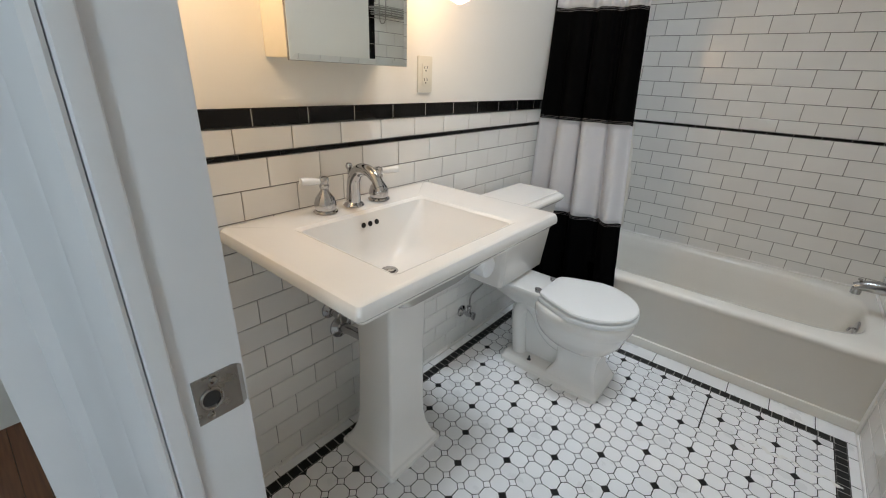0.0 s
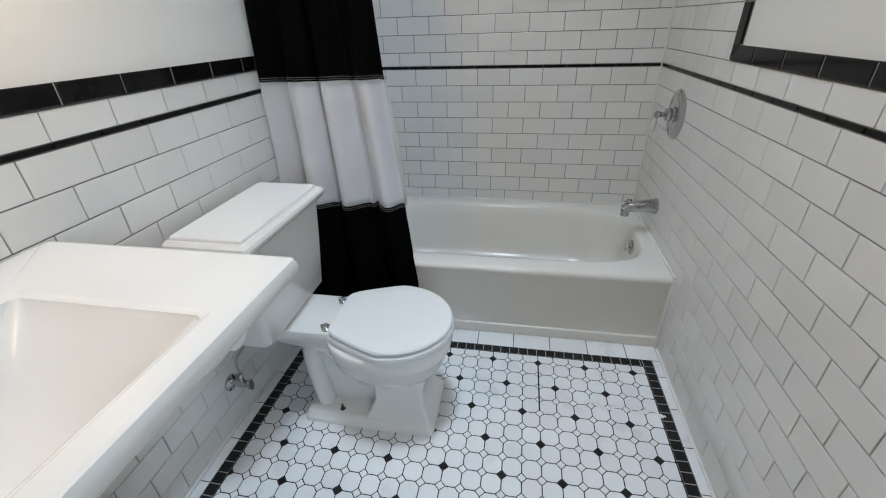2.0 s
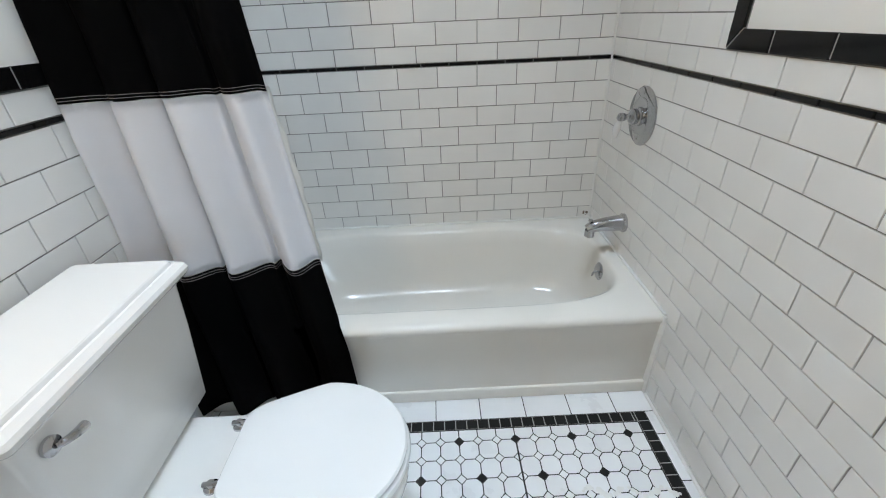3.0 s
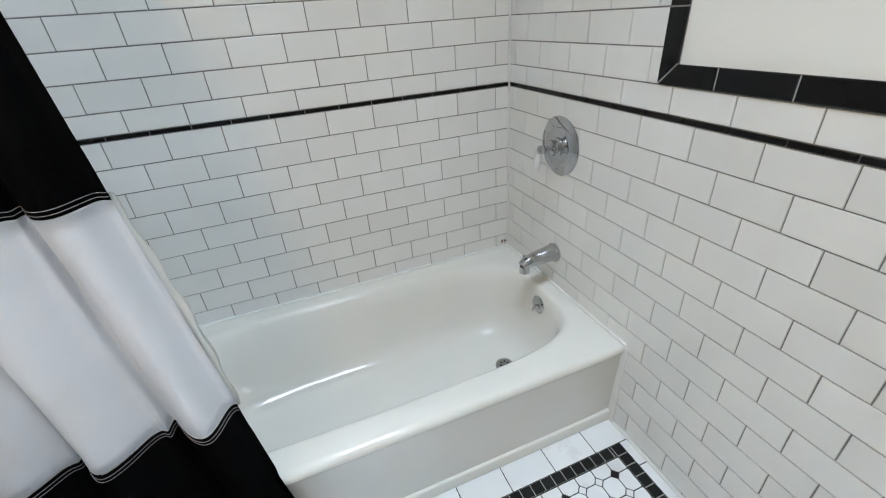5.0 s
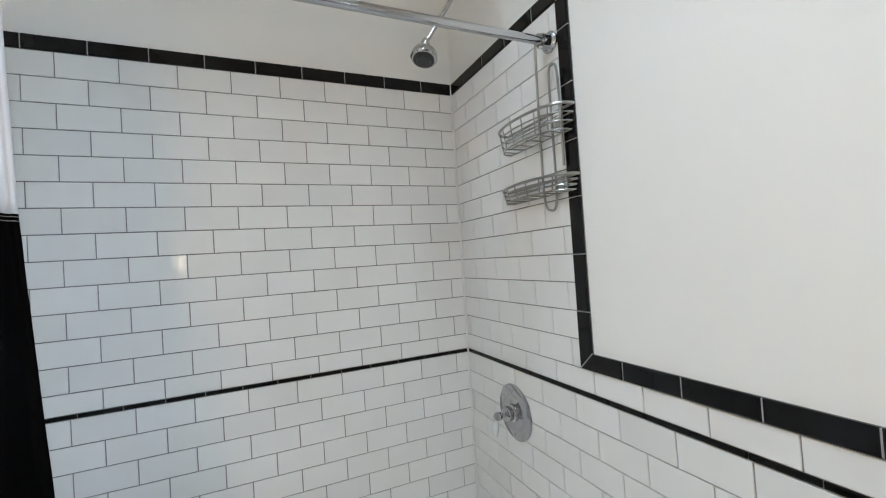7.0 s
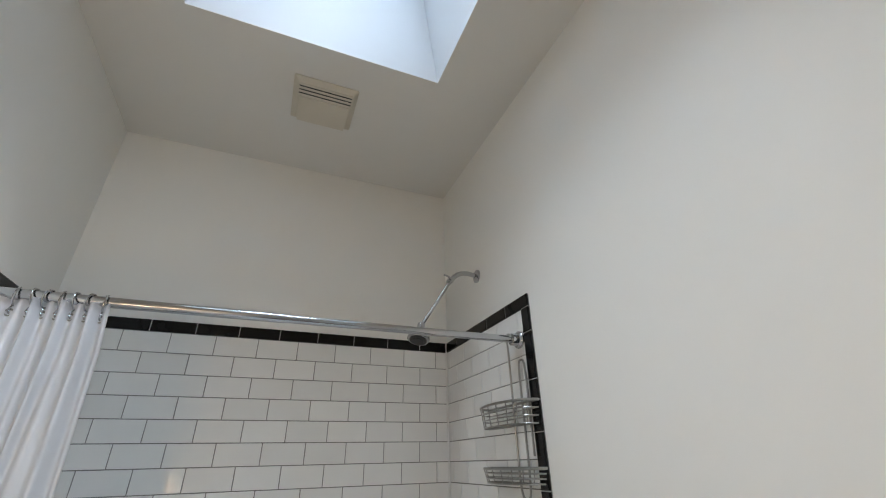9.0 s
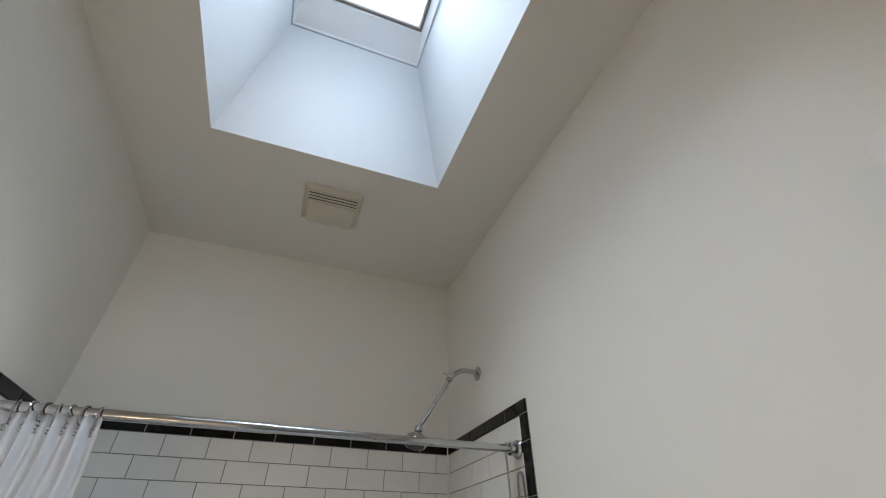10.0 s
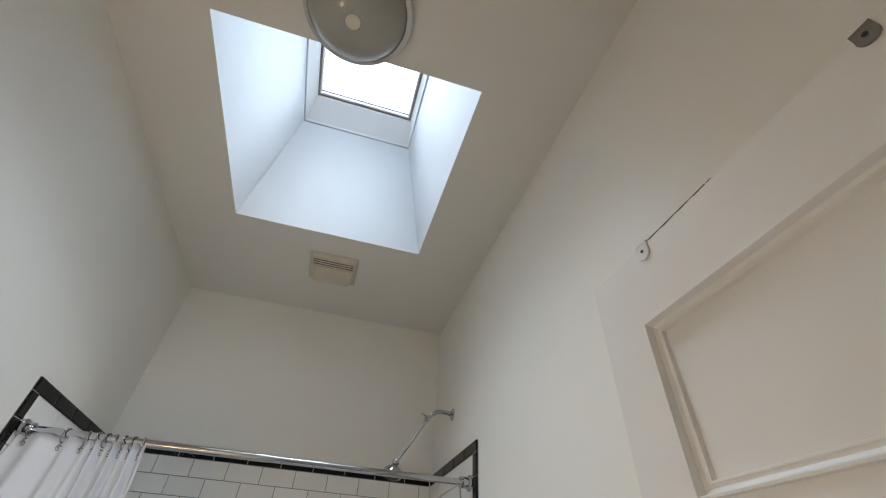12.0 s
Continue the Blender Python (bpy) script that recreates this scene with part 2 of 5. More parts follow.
# ceiling with the skylight shaft through it
SX0, SX1, SY0, SY1 = 0.285, 1.19, 0.70, 1.642
bm = bmesh.new()
box(bm, XL - 0.12, SX0, YD, YB + 0.12, CEIL, CEIL + 0.06)
box(bm, SX1, XR + 0.12, YD, YB + 0.12, CEIL, CEIL + 0.06)
box(bm, SX0, SX1, YD, SY0, CEIL, CEIL + 0.06)
box(bm, SX0, SX1, SY1, YB + 0.12, CEIL, CEIL + 0.06)
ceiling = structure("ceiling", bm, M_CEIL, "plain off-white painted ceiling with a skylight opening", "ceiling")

WX0, WX1, WY0, WY1, WZ = 0.42, 1.037, 0.72, 1.52, 3.72
bm = bmesh.new()
inner = [[(SX0, SY0, CEIL + 0.003), (SX1, SY0, CEIL + 0.003), (SX1, SY1, CEIL + 0.003), (SX0, SY1, CEIL + 0.003)],
         [(WX0, WY0, WZ), (WX1, WY0, WZ), (WX1, WY1, WZ), (WX0, WY1, WZ)]]
t = 0.05
outer = [[(WX0 - t, WY0 - t, WZ), (WX1 + t, WY0 - t, WZ), (WX1 + t, WY1 + t, WZ), (WX0 - t, WY1 + t, WZ)],
         [(SX0 - t, SY0 - t, CEIL + 0.062), (SX1 + t, SY0 - t, CEIL + 0.062), (SX1 + t, SY1 + t, CEIL + 0.062), (SX0 - t, SY1 + t, CEIL + 0.062)]]
loft(bm, inner + outer, False, False)
# White frame paint, raised so the colour supplies the light missing on it.
M_TRIMW = material("skylight_frame_lit_white", (0.86, 0.875, 0.89), 0.45, vary=0.01, scale=4)
# Grey-blue of the shadow line round the skylight frame.
M_SHADOWLINE = material("skylight_shadow_line", (0.50, 0.54, 0.58), 0.6, vary=0.08, scale=20)
# Tint carries bluer, dimmer daylight than the lamp gives; the paint itself is white.
M_SHAFT = material("shaft_paint_dimmed_blue", (0.73, 0.77, 0.81), 0.6, vary=0.01, scale=2)
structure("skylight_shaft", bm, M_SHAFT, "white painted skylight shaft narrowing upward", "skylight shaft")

sk = thing("window_1", "white framed fixed skylight window with weathered gasket", "skylight", kind="structure")


def ring_frame(x0, x1, y0, y1, z0, z1, w, bevel=0.004):
    b = bmesh.new()
    box(b, x0, x1, y0, y0 + w, z0, z1, bevel)
    box(b, x0, x1, y1 - w, y1, z0, z1, bevel)
    box(b, x0, x0 + w, y0 + w, y1 - w, z0, z1, bevel)
    box(b, x1 - w, x1, y0 + w, y1 - w, z0, z1, bevel)
    return b


GX0, GX1, GY0, GY1, GZ = 0.468, 1.012, 0.80, 1.385, 3.80


def corners(x0, x1, y0, y1, z):
    return [(x0, y0, z), (x1, y0, z), (x1, y1, z), (x0, y1, z)]


bm = bmesh.new()
loft(bm, [corners(WX0 - 0.04, WX1 + 0.04, WY0 - 0.04, WY1 + 0.04, WZ + 0.002), corners(WX0 + 0.006, WX1 - 0.006, WY0 + 0.006, WY1 - 0.006, WZ + 0.002),
          corners(WX0 + 0.012, WX1 - 0.010, WY0 + 0.012, WY1 - 0.012, WZ + 0.012), corners(GX0, GX1, GY0, GY1, GZ - 0.012),
          corners(GX0 + 0.004, GX1 - 0.004, GY0 + 0.004, GY1 - 0.004, GZ), corners(WX0 - 0.04, WX1 + 0.04, WY0 - 0.04, WY1 + 0.04, GZ)], False, False)
part("window_frame", bm, M_TRIMW, sk, smooth=False)
part("gasket", ring_frame(GX0 + 0.004, GX1 - 0.004, GY0 + 0.004, GY1 - 0.004, GZ - 0.004, GZ + 0.012, 0.012, 0.002), M_FRAMEG, sk, "grey weathered gasket")
part("sash", ring_frame(GX0 + 0.014, GX1 - 0.014, GY0 + 0.014, GY1 - 0.014, GZ - 0.001, GZ + 0.02, 0.01, 0.002), M_TRIMP, sk)
# Thin grey ring that draws the frame's shadow line in colour.
part("shadow_ring", ring_frame(WX0 - 0.004, WX1 + 0.004, WY0 - 0.004, WY1 + 0.004, WZ - 0.003, WZ + 0.0015, 0.011, 0.001), M_SHADOWLINE, sk, "grey painted shadow line round the skylight frame")
pane = part("pane", boxed(GX0 + 0.02, GX1 - 0.02, GY0 + 0.02, GY1 - 0.02, GZ + 0.006, GZ + 0.010), M_GLASS, sk, smooth=False)
pane.visible_shadow = False

# ---- doorway, door and hall ----
door_frame = thing("door_frame", "glossy white painted wooden door frame with brushed layers of paint", "door frame", kind="structure")


def jamb(x_face, s):
    """An upright lining with its stop; s is the side on which the wall lies."""
    b = bmesh.new()
    x0, x1 = sorted((x_face, x_face + s * 0.02))
    box(b, x0, x1, -0.2990, -0.2065, 0, DZ, 0.003)
    return b


def stop_bead(x_face, s):
    b = bmesh.new()
    x0, x1 = sorted((x_face - s * 0.010, x_face + s * 0.004))
    box(b, x0, x1, -0.2985, -0.277, 0, DZ - 0.004, 0.005, 3)
    return b


part("jamb", jamb(DX0, -1), M_JAMB, door_frame)
part("jamb", jamb(DX1, 1), M_JAMB, door_frame)
part("stop", stop_bead(DX0, -1), M_JAMB, door_frame)
part("stop", boxed(DX1 - 0.008, DX1 + 0.004, -0.292, -0.252, 0, DZ - 0.004, 0.004), M_JAMB, door_frame)
part("head", boxed(DX0 - 0.02, DX1 + 0.02, -0.33, -0.203, DZ + 0.0005, DZ + 0.02, 0.002), M_JAMB, door_frame)


CASING = [(-0.0065, 0.0005), (-0.0085, 0.004), (-0.006, 0.011), (0.004, 0.018), (0.013, 0.0235), (0.018, 0.0250), (0.021, 0.0235), (0.026, 0.0275),
          (0.060, 0.036), (0.084, 0.044), (0.088, 0.0500), (0.094, 0.0560), (0.100, 0.0575), (0.104, 0.072), (0.108, 0.085), (0.114, 0.0915),
          (0.126, 0.0920), (0.133, 0.0860), (0.135, 0.078), (0.135, 0.0165), (0.0215, 0.0165), (0.0215, 0.0005)]


def casing(x_edge, s, z1):
    """A moulded board: inner bead, sloping face and a heavy outer band, swept upright."""
    b = bmesh.new()
    pts = [(x_edge + s * u, -0.2990 - v) for u, v in CASING]
    low = [b.verts.new((x, y, 0.0)) for x, y in pts]
    top = [b.verts.new((x, y, z1)) for x, y in pts]
    k = len(pts)
    for i in range(k):
        b.faces.new((low[i], low[(i + 1) % k], top[(i + 1) % k], top[i]))
    b.faces.new(low[::-1])
    b.faces.new(top)
    bmesh.ops.recalc_face_normals(b, faces=b.faces[:])
    return b


part("casing", casing(DX0, -1, DZ + 0.10), M_JAMB, door_frame)
part("casing", casing(DX1, 1, DZ + 0.10), M_JAMB, door_frame)
part("casing", boxed(DX0 - 0.008, DX1 + 0.008, -0.332, -0.3155, DZ + 0.008, DZ + 0.10, 0.003), M_JAMB, door_frame)
# latch strike: flat plate with a lip that curls round the edge, a hole and two screws
strike = thing("strike_plate", "worn steel strike plate screwed to the door jamb", "strike plate", at=(DX0, -0.2385, 0.903))
bm = bmesh.new()
prof = [(0.0, -0.0255), (0.0, 0.019), (0.001, 0.023), (-0.001, 0.028), (-0.006, 0.032)]
hz = 0.030
tall = (0.030, 0.030, 0.029, 0.026, 0.020)
front = [[(px + 0.0022, py, -h_), (px + 0.0022, py, h_)] for (px, py), h_ in zip(prof, tall)]
for a, b_ in zip(front, front[1:]):
    vs = [bm.verts.new(p) for p in (a[0], b_[0], b_[1], a[1])]
    bm.faces.new(vs)
bmesh.ops.remove_doubles(bm, verts=bm.verts, dist=1e-5)
bmesh.ops.solidify(bm, geom=bm.faces[:], thickness=0.0022)
part("plate", bm, M_NICKEL, strike)
# Latch hole is a raised dark disc in place of a shaded opening.
bm = bmesh.new()
lathe(bm, [(0.0, 0.0), (0.0085, 0.0), (0.010, 0.0012), (0.0, 0.0014)], pose(0.0016, -0.009, 0, 0, 90, 0), 20)
part("latch_hole", bm, M_DARK, strike)
bm = bmesh.new()
tube(bm, [(0.0035, -0.009 + 0.0115 * math.cos(a / 16 * 2 * math.pi), 0.0130 * math.sin(a / 16 * 2 * math.pi)) for a in range(16)], 0.0018, 6, smooth=False, close=True)
part("hole_rim", bm, M_NICKEL, strike)
for dz in (-0.0225, 0.0225):
    bm = bmesh.new()
    lathe(bm, [(0.0, 0.0045), (0.002, 0.0045), (0.0042, 0.0035), (0.0045, 0.001)], pose(0.0005, -0.008 + 0.2 * dz, dz, 0, 90, 0), 14)
    part("screw", bm, M_NICKEL, strike)

door = thing("door_1", "white painted panelled wooden door standing open against the wall", "door", kind="structure", at=(1.361, YD, 0))
DY1, DTH, DH = 0.773, 0.038, 2.125
bm = bmesh.new()
box(bm, 0.0143, DTH - 0.0143, 0.02, DY1 - 0.02, 0.03, DH - 0.02)
part("panel_core", bm, M_TRIMP, door, smooth=False)
for y0, y1 in ((0.003, 0.10), (DY1 - 0.098, DY1)):
    part("stile", boxed(0, DTH, y0, y1, 0.012, DH), M_TRIMP, door)
rails = [(0.012, 0.21)]
zt = DH
rails.append((DH - 0.125, DH))
panels = [(0.21, 0.86), (0.965, 1.665), (1.757, DH - 0.125)]
rails += [(0.86, 0.965), (1.665, 1.757)]
for z0, z1 in rails:
    part("rail", boxed(0, DTH, 0.10, DY1 - 0.098, z0, z1), M_TRIMP, door)
for z0, z1 in panels:
    for xs, xe in ((0.001, 0.013), (DTH - 0.013, DTH - 0.001)):
        b = bmesh.new()
        ya, yb = 0.10, DY1 - 0.098
        lo = xs < 0.01
        # (inset from the panel's edge, depth) of a bead, a cove and an inner fillet
        sect = ((0.0, 0.0005), (0.0015, -0.0035), (0.0045, -0.0042), (0.0068, 0.0002), (0.0085, 0.0062), (0.0130, 0.0090), (0.0170, 0.0096), (0.0185, 0.0080), (0.0210, 0.0082), (0.0230, 0.0145))
        ins = [q[0] for q in sect]
        rings = []
        for k in range(len(sect)):
            xx = sect[k][1] if lo else DTH - sect[k][1]
            rings.append([(xx, ya + ins[k], z0 + ins[k]), (xx, yb - ins[k], z0 + ins[k]), (xx, yb - ins[k], z1 - ins[k]), (xx, ya + ins[k], z1 - ins[k])])
        loft(b, rings, False, False)
        part("panel_moulding", b, M_TRIMP, door, angle=20)
for z in (0.25, 1.05, 1.9):
    b = bmesh.new()
    lathe(b, [(0.0, -0.05), (0.006, -0.05), (0.006, 0.05), (0.0, 0.05)], pose(DTH + 0.004, -0.004, z), 12)
    part("hinge", b, M_NICKEL, door)
for s_, x_ in ((-1, 0.0), (1, DTH)):
    b = bmesh.new()
    lathe(b, [(0.0, 0.0), (0.027, 0.0), (0.027, 0.004), (0.012, 0.008), (0.010, 0.026), (0.018, 0.032), (0.027, 0.042), (0.028, 0.052), (0.020, 0.061), (0.0, 0.063)], pose(x_, 0.665, 0.90, 0, 90 * s_, 0), 28)
    part("knob", b, M_BRASS, door, "dull grey metal knob")
# Irregular dark line along part of the door's top edge, in the mildew's brown.
bm = bmesh.new()
for i in range(14):
    a = 0.475 + 0.0112 * i
    box(bm, -0.0006, 0.002, a, a + 0.0125 - 0.004 * ((i * 5) % 3 == 0), DH - 0.0003 - 0.0007 * ((i * 7) % 3), DH + 0.0008)
part("dark_edge_line", bm, M_GRIME, door, "broken dark line along the top edge", smooth=False)


def door_clip(y, k, mat, label):
    """A flat D-shaped tab that hooks over the top edge of the door."""
    hook = thing("door_clip", label, "clip", "clips on the door's top edge", at=(1.361, y, DH))
    bm = bmesh.new()
    lathe(bm, [(0.0, 0.0), (0.0132 * k, 0.0), (0.0136 * k, 0.0016), (0.0128 * k, 0.0032), (0.0, 0.0032)], pose(-0.0004, 0, -0.016 * k, 0, -90, 0), 24)
    box(bm, -0.0026, -0.0002, -0.0128 * k, 0.0128 * k, -0.016 * k, 0.0026, 0.0006)
    box(bm, -0.0026, 0.030, -0.0128 * k, 0.0128 * k, 0.0004, 0.003, 0.0006)
    part("plate", bm, mat, hook)
    bm = bmesh.new()
    lathe(bm, [(0.0, 0.0), (0.003, 0.0), (0.0032, 0.0012), (0.0, 0.0016)], pose(-0.0034, 0, -0.014 * k, 0, -90, 0), 12)
    part("screw", bm, M_DARK, hook)


door_clip(0.423, 1.0, M_SEAT, "white plastic over-door clip on the open door's top edge")
door_clip(0.063, 0.85, M_BRASS, "dull grey metal over-door clip on the open door's top edge")

HX0, HX1, HY0 = -0.9, 2.3, -2.2
structure("hall_wall_west", boxed(HX0 - 0.1, HX0, HY0, -0.315, 0, 2.7), M_WALL, "plain white hall wall", "wall")
# Window opening added out of view, placed clear of the tiles' reflections.
b = bmesh.new()
box(b, HX0 - 0.1, 1.76, HY0 - 0.1, HY0, 0, 2.7)
box(b, 2.26, HX1 + 0.1, HY0 - 0.1, HY0, 0, 2.7)
box(b, 1.76, 2.26, HY0 - 0.1, HY0, 0, 0.9)
box(b, 1.76, 2.26, HY0 - 0.1, HY0, 2.2, 2.7)
structure("hall_wall_south", b, M_WALL, "unseen white hall wall with an assumed window opening", "wall")
structure("hall_wall_east", boxed(HX1, HX1 + 0.1, HY0, -0.315, 0, 2.7), M_WALL, "plain white hall wall", "wall")
structure("hall_ceiling", boxed(HX0 - 0.1, HX1 + 0.1, HY0 - 0.1, -0.315, 2.7, 2.78), M_CEIL, "plain white hall ceiling", "ceiling")
structure("ground", boxed(-60, 60, -60, 60, -0.5, -0.3), M_GRIME, "bare ground round the building", "ground")
hall_floor = structure("hall_floor", boxed(HX0, HX1, HY0, -0.262, -0.05, -0.008), M_DARK, "dark bed under the hall floor boards", "floor")
threshold = tagged(part("threshold", boxed(DX0 - 0.0, DX1, -0.262, -0.20, -0.045, 0.006, 0.004), M_WOOD), "red-brown wooden threshold in the doorway", "threshold", kind="structure")

# ---- sink ----
SK0, SK1, SKF, SKZ = 0.016, 0.798, 0.514, 0.880
SKC = (SK0 + SK1) / 2
sink = thing("pedestal_sink", "white porcelain pedestal sink with a rectangular basin and wide deck", "sink", at=(0, 0, -0.007))
BX0, BX1, BY0, BY1 = 0.110, 0.452, 0.163, 0.613


def rect_ring(x0, x1, y0, y1, z, r, k=48):
    """A rounded rectangle as a ring of k points."""
    cx, cy, hx, hy = (x0 + x1) / 2, (y0 + y1) / 2, (x1 - x0) / 2, (y1 - y0) / 2
    out, q = [], k // 4
    for cxs, cys, a0 in ((1, 1, 0), (-1, 1, 90), (-1, -1, 180), (1, -1, 270)):
        for i in range(q):
            a = radians(a0 + 90 * i / (q - 1))
            out.append((cx + cxs * (hx - r) + r * math.cos(a), cy + cys * (hy - r) + r * math.sin(a), z))
    return out


bm = bmesh.new()
WB = XL + 0.002
rings = [rect_ring(0.095, 0.355, SKC - 0.13, SKC + 0.15, 0.690, 0.05),
         rect_ring(0.07, 0.40, SKC - 0.20, SKC + 0.21, 0.750, 0.05),
         rect_ring(0.03, 0.435, SKC - 0.26, SKC + 0.26, 0.795, 0.04),
         rect_ring(WB, 0.462, SK0 + 0.055, SK1 - 0.055, 0.820, 0.02),
         rect_ring(WB, 0.490, SK0 + 0.026, SK1 - 0.026, 0.824, 0.012),
         rect_ring(WB, 0.496, SK0 + 0.020, SK1 - 0.020, 0.829, 0.012),
         rect_ring(WB, 0.498, SK0 + 0.018, SK1 - 0.018, 0.838, 0.012),
         rect_ring(WB, SKF - 0.008, SK0 + 0.008, SK1 - 0.008, 0.842, 0.012),
         rect_ring(WB, SKF - 0.001, SK0 + 0.001, SK1 - 0.001, 0.850, 0.012),
         rect_ring(WB, SKF, SK0, SK1, 0.860, 0.012),
         rect_ring(WB, SKF - 0.002, SK0 + 0.002, SK1 - 0.002, 0.870, 0.012),
         rect_ring(WB, SKF - 0.006, SK0 + 0.006, SK1 - 0.006, 0.877, 0.011),
         rect_ring(WB, SKF - 0.013, SK0 + 0.013, SK1 - 0.013, SKZ, 0.010),
         rect_ring(WB, SKF - 0.018, SK0 + 0.018, SK1 - 0.018, SKZ + 0.0002, 0.010),
         rect_ring(BX0 - 0.022, BX1 + 0.020, BY0 - 0.020, BY1 + 0.020, SKZ + 0.0002, 0.016),
         rect_ring(BX0 - 0.016, BX1 + 0.014, BY0 - 0.014, BY1 + 0.014, SKZ, 0.016),
         rect_ring(BX0 - 0.012, BX1 + 0.010, BY0 - 0.010, BY1 + 0.010, SKZ - 0.0022, 0.015),
         rect_ring(BX0 - 0.007, BX1 + 0.006, BY0 - 0.006, BY1 + 0.006, SKZ - 0.0028, 0.015),
         rect_ring(BX0 - 0.002, BX1 + 0.002, BY0 - 0.002, BY1 + 0.002, SKZ - 0.0055, 0.015),
         rect_ring(BX0, BX1, BY0, BY1, SKZ - 0.012, 0.016),
         rect_ring(BX0 + 0.008, BX1 - 0.02, BY0 + 0.025, BY1 - 0.025, SKZ - 0.045, 0.035),
         rect_ring(BX0 + 0.018, BX1 - 0.055, BY0 + 0.065, BY1 - 0.065, SKZ - 0.095, 0.06),
         rect_ring(BX0 + 0.025, BX1 - 0.078, BY0 + 0.090, BY1 - 0.090, SKZ - 0.122, 0.06),
         rect_ring(BX0 + 0.036, BX1 - 0.103, BY0 + 0.118, BY1 - 0.118, SKZ - 0.140, 0.055),
         rect_ring(BX0 + 0.050, BX1 - 0.128, BY0 + 0.148, BY1 - 0.148, SKZ - 0.151, 0.045),
         rect_ring(BX0 + 0.062, BX1 - 0.152, BY0 + 0.175, BY1 - 0.175, SKZ - 0.157, 0.032),
         rect_ring(BX0 + 0.072, BX1 - 0.165, BY0 + 0.190, BY1 - 0.190, SKZ - 0.159, 0.022)]
loft(bm, rings)
part("basin", bm, M_PORC, sink, angle=22)
bm = bmesh.new()
PC = 0.175
prs = ((0.128, 0.125, 0.0073), (0.128, 0.125, 0.026), (0.120, 0.117, 0.030), (0.118, 0.115, 0.042), (0.108, 0.106, 0.050), (0.098, 0.098, 0.075), (0.088, 0.088, 0.11), (0.082, 0.082, 0.16), (0.076, 0.076, 0.40), (0.078, 0.080, 0.62), (0.088, 0.10, 0.69), (0.11, 0.14, 0.72))
loft(bm, [rect_ring(PC - a, PC + a, SKC + 0.003 - b_, SKC + 0.003 + b_, z, 0.010) for a, b_, z in prs])
part("pedestal", bm, M_PORC, sink, angle=40)
bm = bmesh.new()
lathe(bm, [(0.0, -0.002), (0.018, -0.002), (0.020, 0.0012), (0.024, 0.0022), (0.026, 0.0), (0.0, -0.004)], pose(0.202, SKC - 0.027, SKZ - 0.1575), 28)
dr = part("drain", bm, M_CHROME, sink, "chrome pop-up drain")
bm = bmesh.new()
lathe(bm, [(0.0, 0.0), (0.0185, 0.0), (0.0185, 0.0006), (0.0, 0.0006)], pose(0.202, SKC - 0.027, SKZ - 0.1592), 24)
part("drain_gap", bm, M_HOLE, dr)
bm = bmesh.new()
lathe(bm, [(0.0, 0.003), (0.010, 0.0027), (0.0155, 0.0012), (0.0160, -0.001), (0.0, -0.001)], pose(0.202, SKC - 0.027, SKZ - 0.1530, 0, 7, 0), 24)
part("stopper", bm, M_CHROME, dr)
for dy in (-0.025, 0, 0.025):
    b = bmesh.new()
    lathe(b, [(0.0, 0.0), (0.0075, 0.0), (0.0078, 0.002), (0.0, 0.0022)], pose(BX0 + 0.0055, SKC + dy - 0.022, SKZ - 0.036, 0, 78, 0), 16)
    part("overflow_hole", b, M_HOLE, sink)

faucet = thing("sink_faucet", "chrome widespread sink faucet with white porcelain levers", "faucet", at=(0.038, SKC - 0.017, SKZ - 0.007))


def tap(y, aim):
    b = bmesh.new()
    lathe(b, [(0.0, 0.0), (0.031, 0.0), (0.034, 0.004), (0.032, 0.008), (0.028, 0.010), (0.0305, 0.018), (0.0305, 0.030), (0.026, 0.044), (0.0165, 0.057), (0.012, 0.064), (0.0115, 0.070), (0.014, 0.074), (0.014, 0.079), (0.011, 0.083), (0.013, 0.089), (0.0145, 0.096), (0.012, 0.103), (0.0, 0.106)], pose(0, y, 0), 28)
    body = part("tap_body", b, M_CHROME, faucet)
    b = bmesh.new()
    a = radians(aim)
    d = Vector((math.cos(a), math.sin(a), 0.10))
    c = Vector((0, y, 0.090))
    tube(b, [c + d * 0.010, c + d * 0.020, c + d * 0.032, c + d * 0.048, c + d * 0.064], lambda u: 0.0065 + 0.0045 * math.sin(min(1.0, u * 1.1) * 2.2), 14)
    part("lever", b, M_SEAT, body, "white porcelain lever")


tap(-0.10, -103)
tap(0.10, 60)
bm = bmesh.new()
lathe(bm, [(0.0, 0.0), (0.029, 0.0), (0.031, 0.004), (0.028, 0.009), (0.022, 0.013), (0.020, 0.018), (0.0, 0.018)], pose(0, 0, 0), 28)
tube(bm, [(0, 0, 0.01), (0, 0, 0.045), (0.005, 0, 0.082), (0.030, 0, 0.112), (0.068, 0, 0.118), (0.100, 0, 0.102), (0.117, 0, 0.078)], lambda u: 0.0215 - 0.0075 * u, 18, 8)
lathe(bm, [(0.0, 0.0), (0.0145, 0.0), (0.0145, 0.010), (0.012, 0.014), (0.0, 0.014)], pose(0.119, 0, 0.068, 0, -22, 0), 18)
part("spout", bm, M_CHROME, faucet)
bm = bmesh.new()
lathe(bm, [(0.0, 0.0), (0.005, 0.0), (0.005, 0.022), (0.009, 0.026), (0.0105, 0.032), (0.008, 0.040), (0.0, 0.043)], pose(-0.016, 0, 0.085), 16)
part("drain_knob", bm, M_CHROME, faucet)


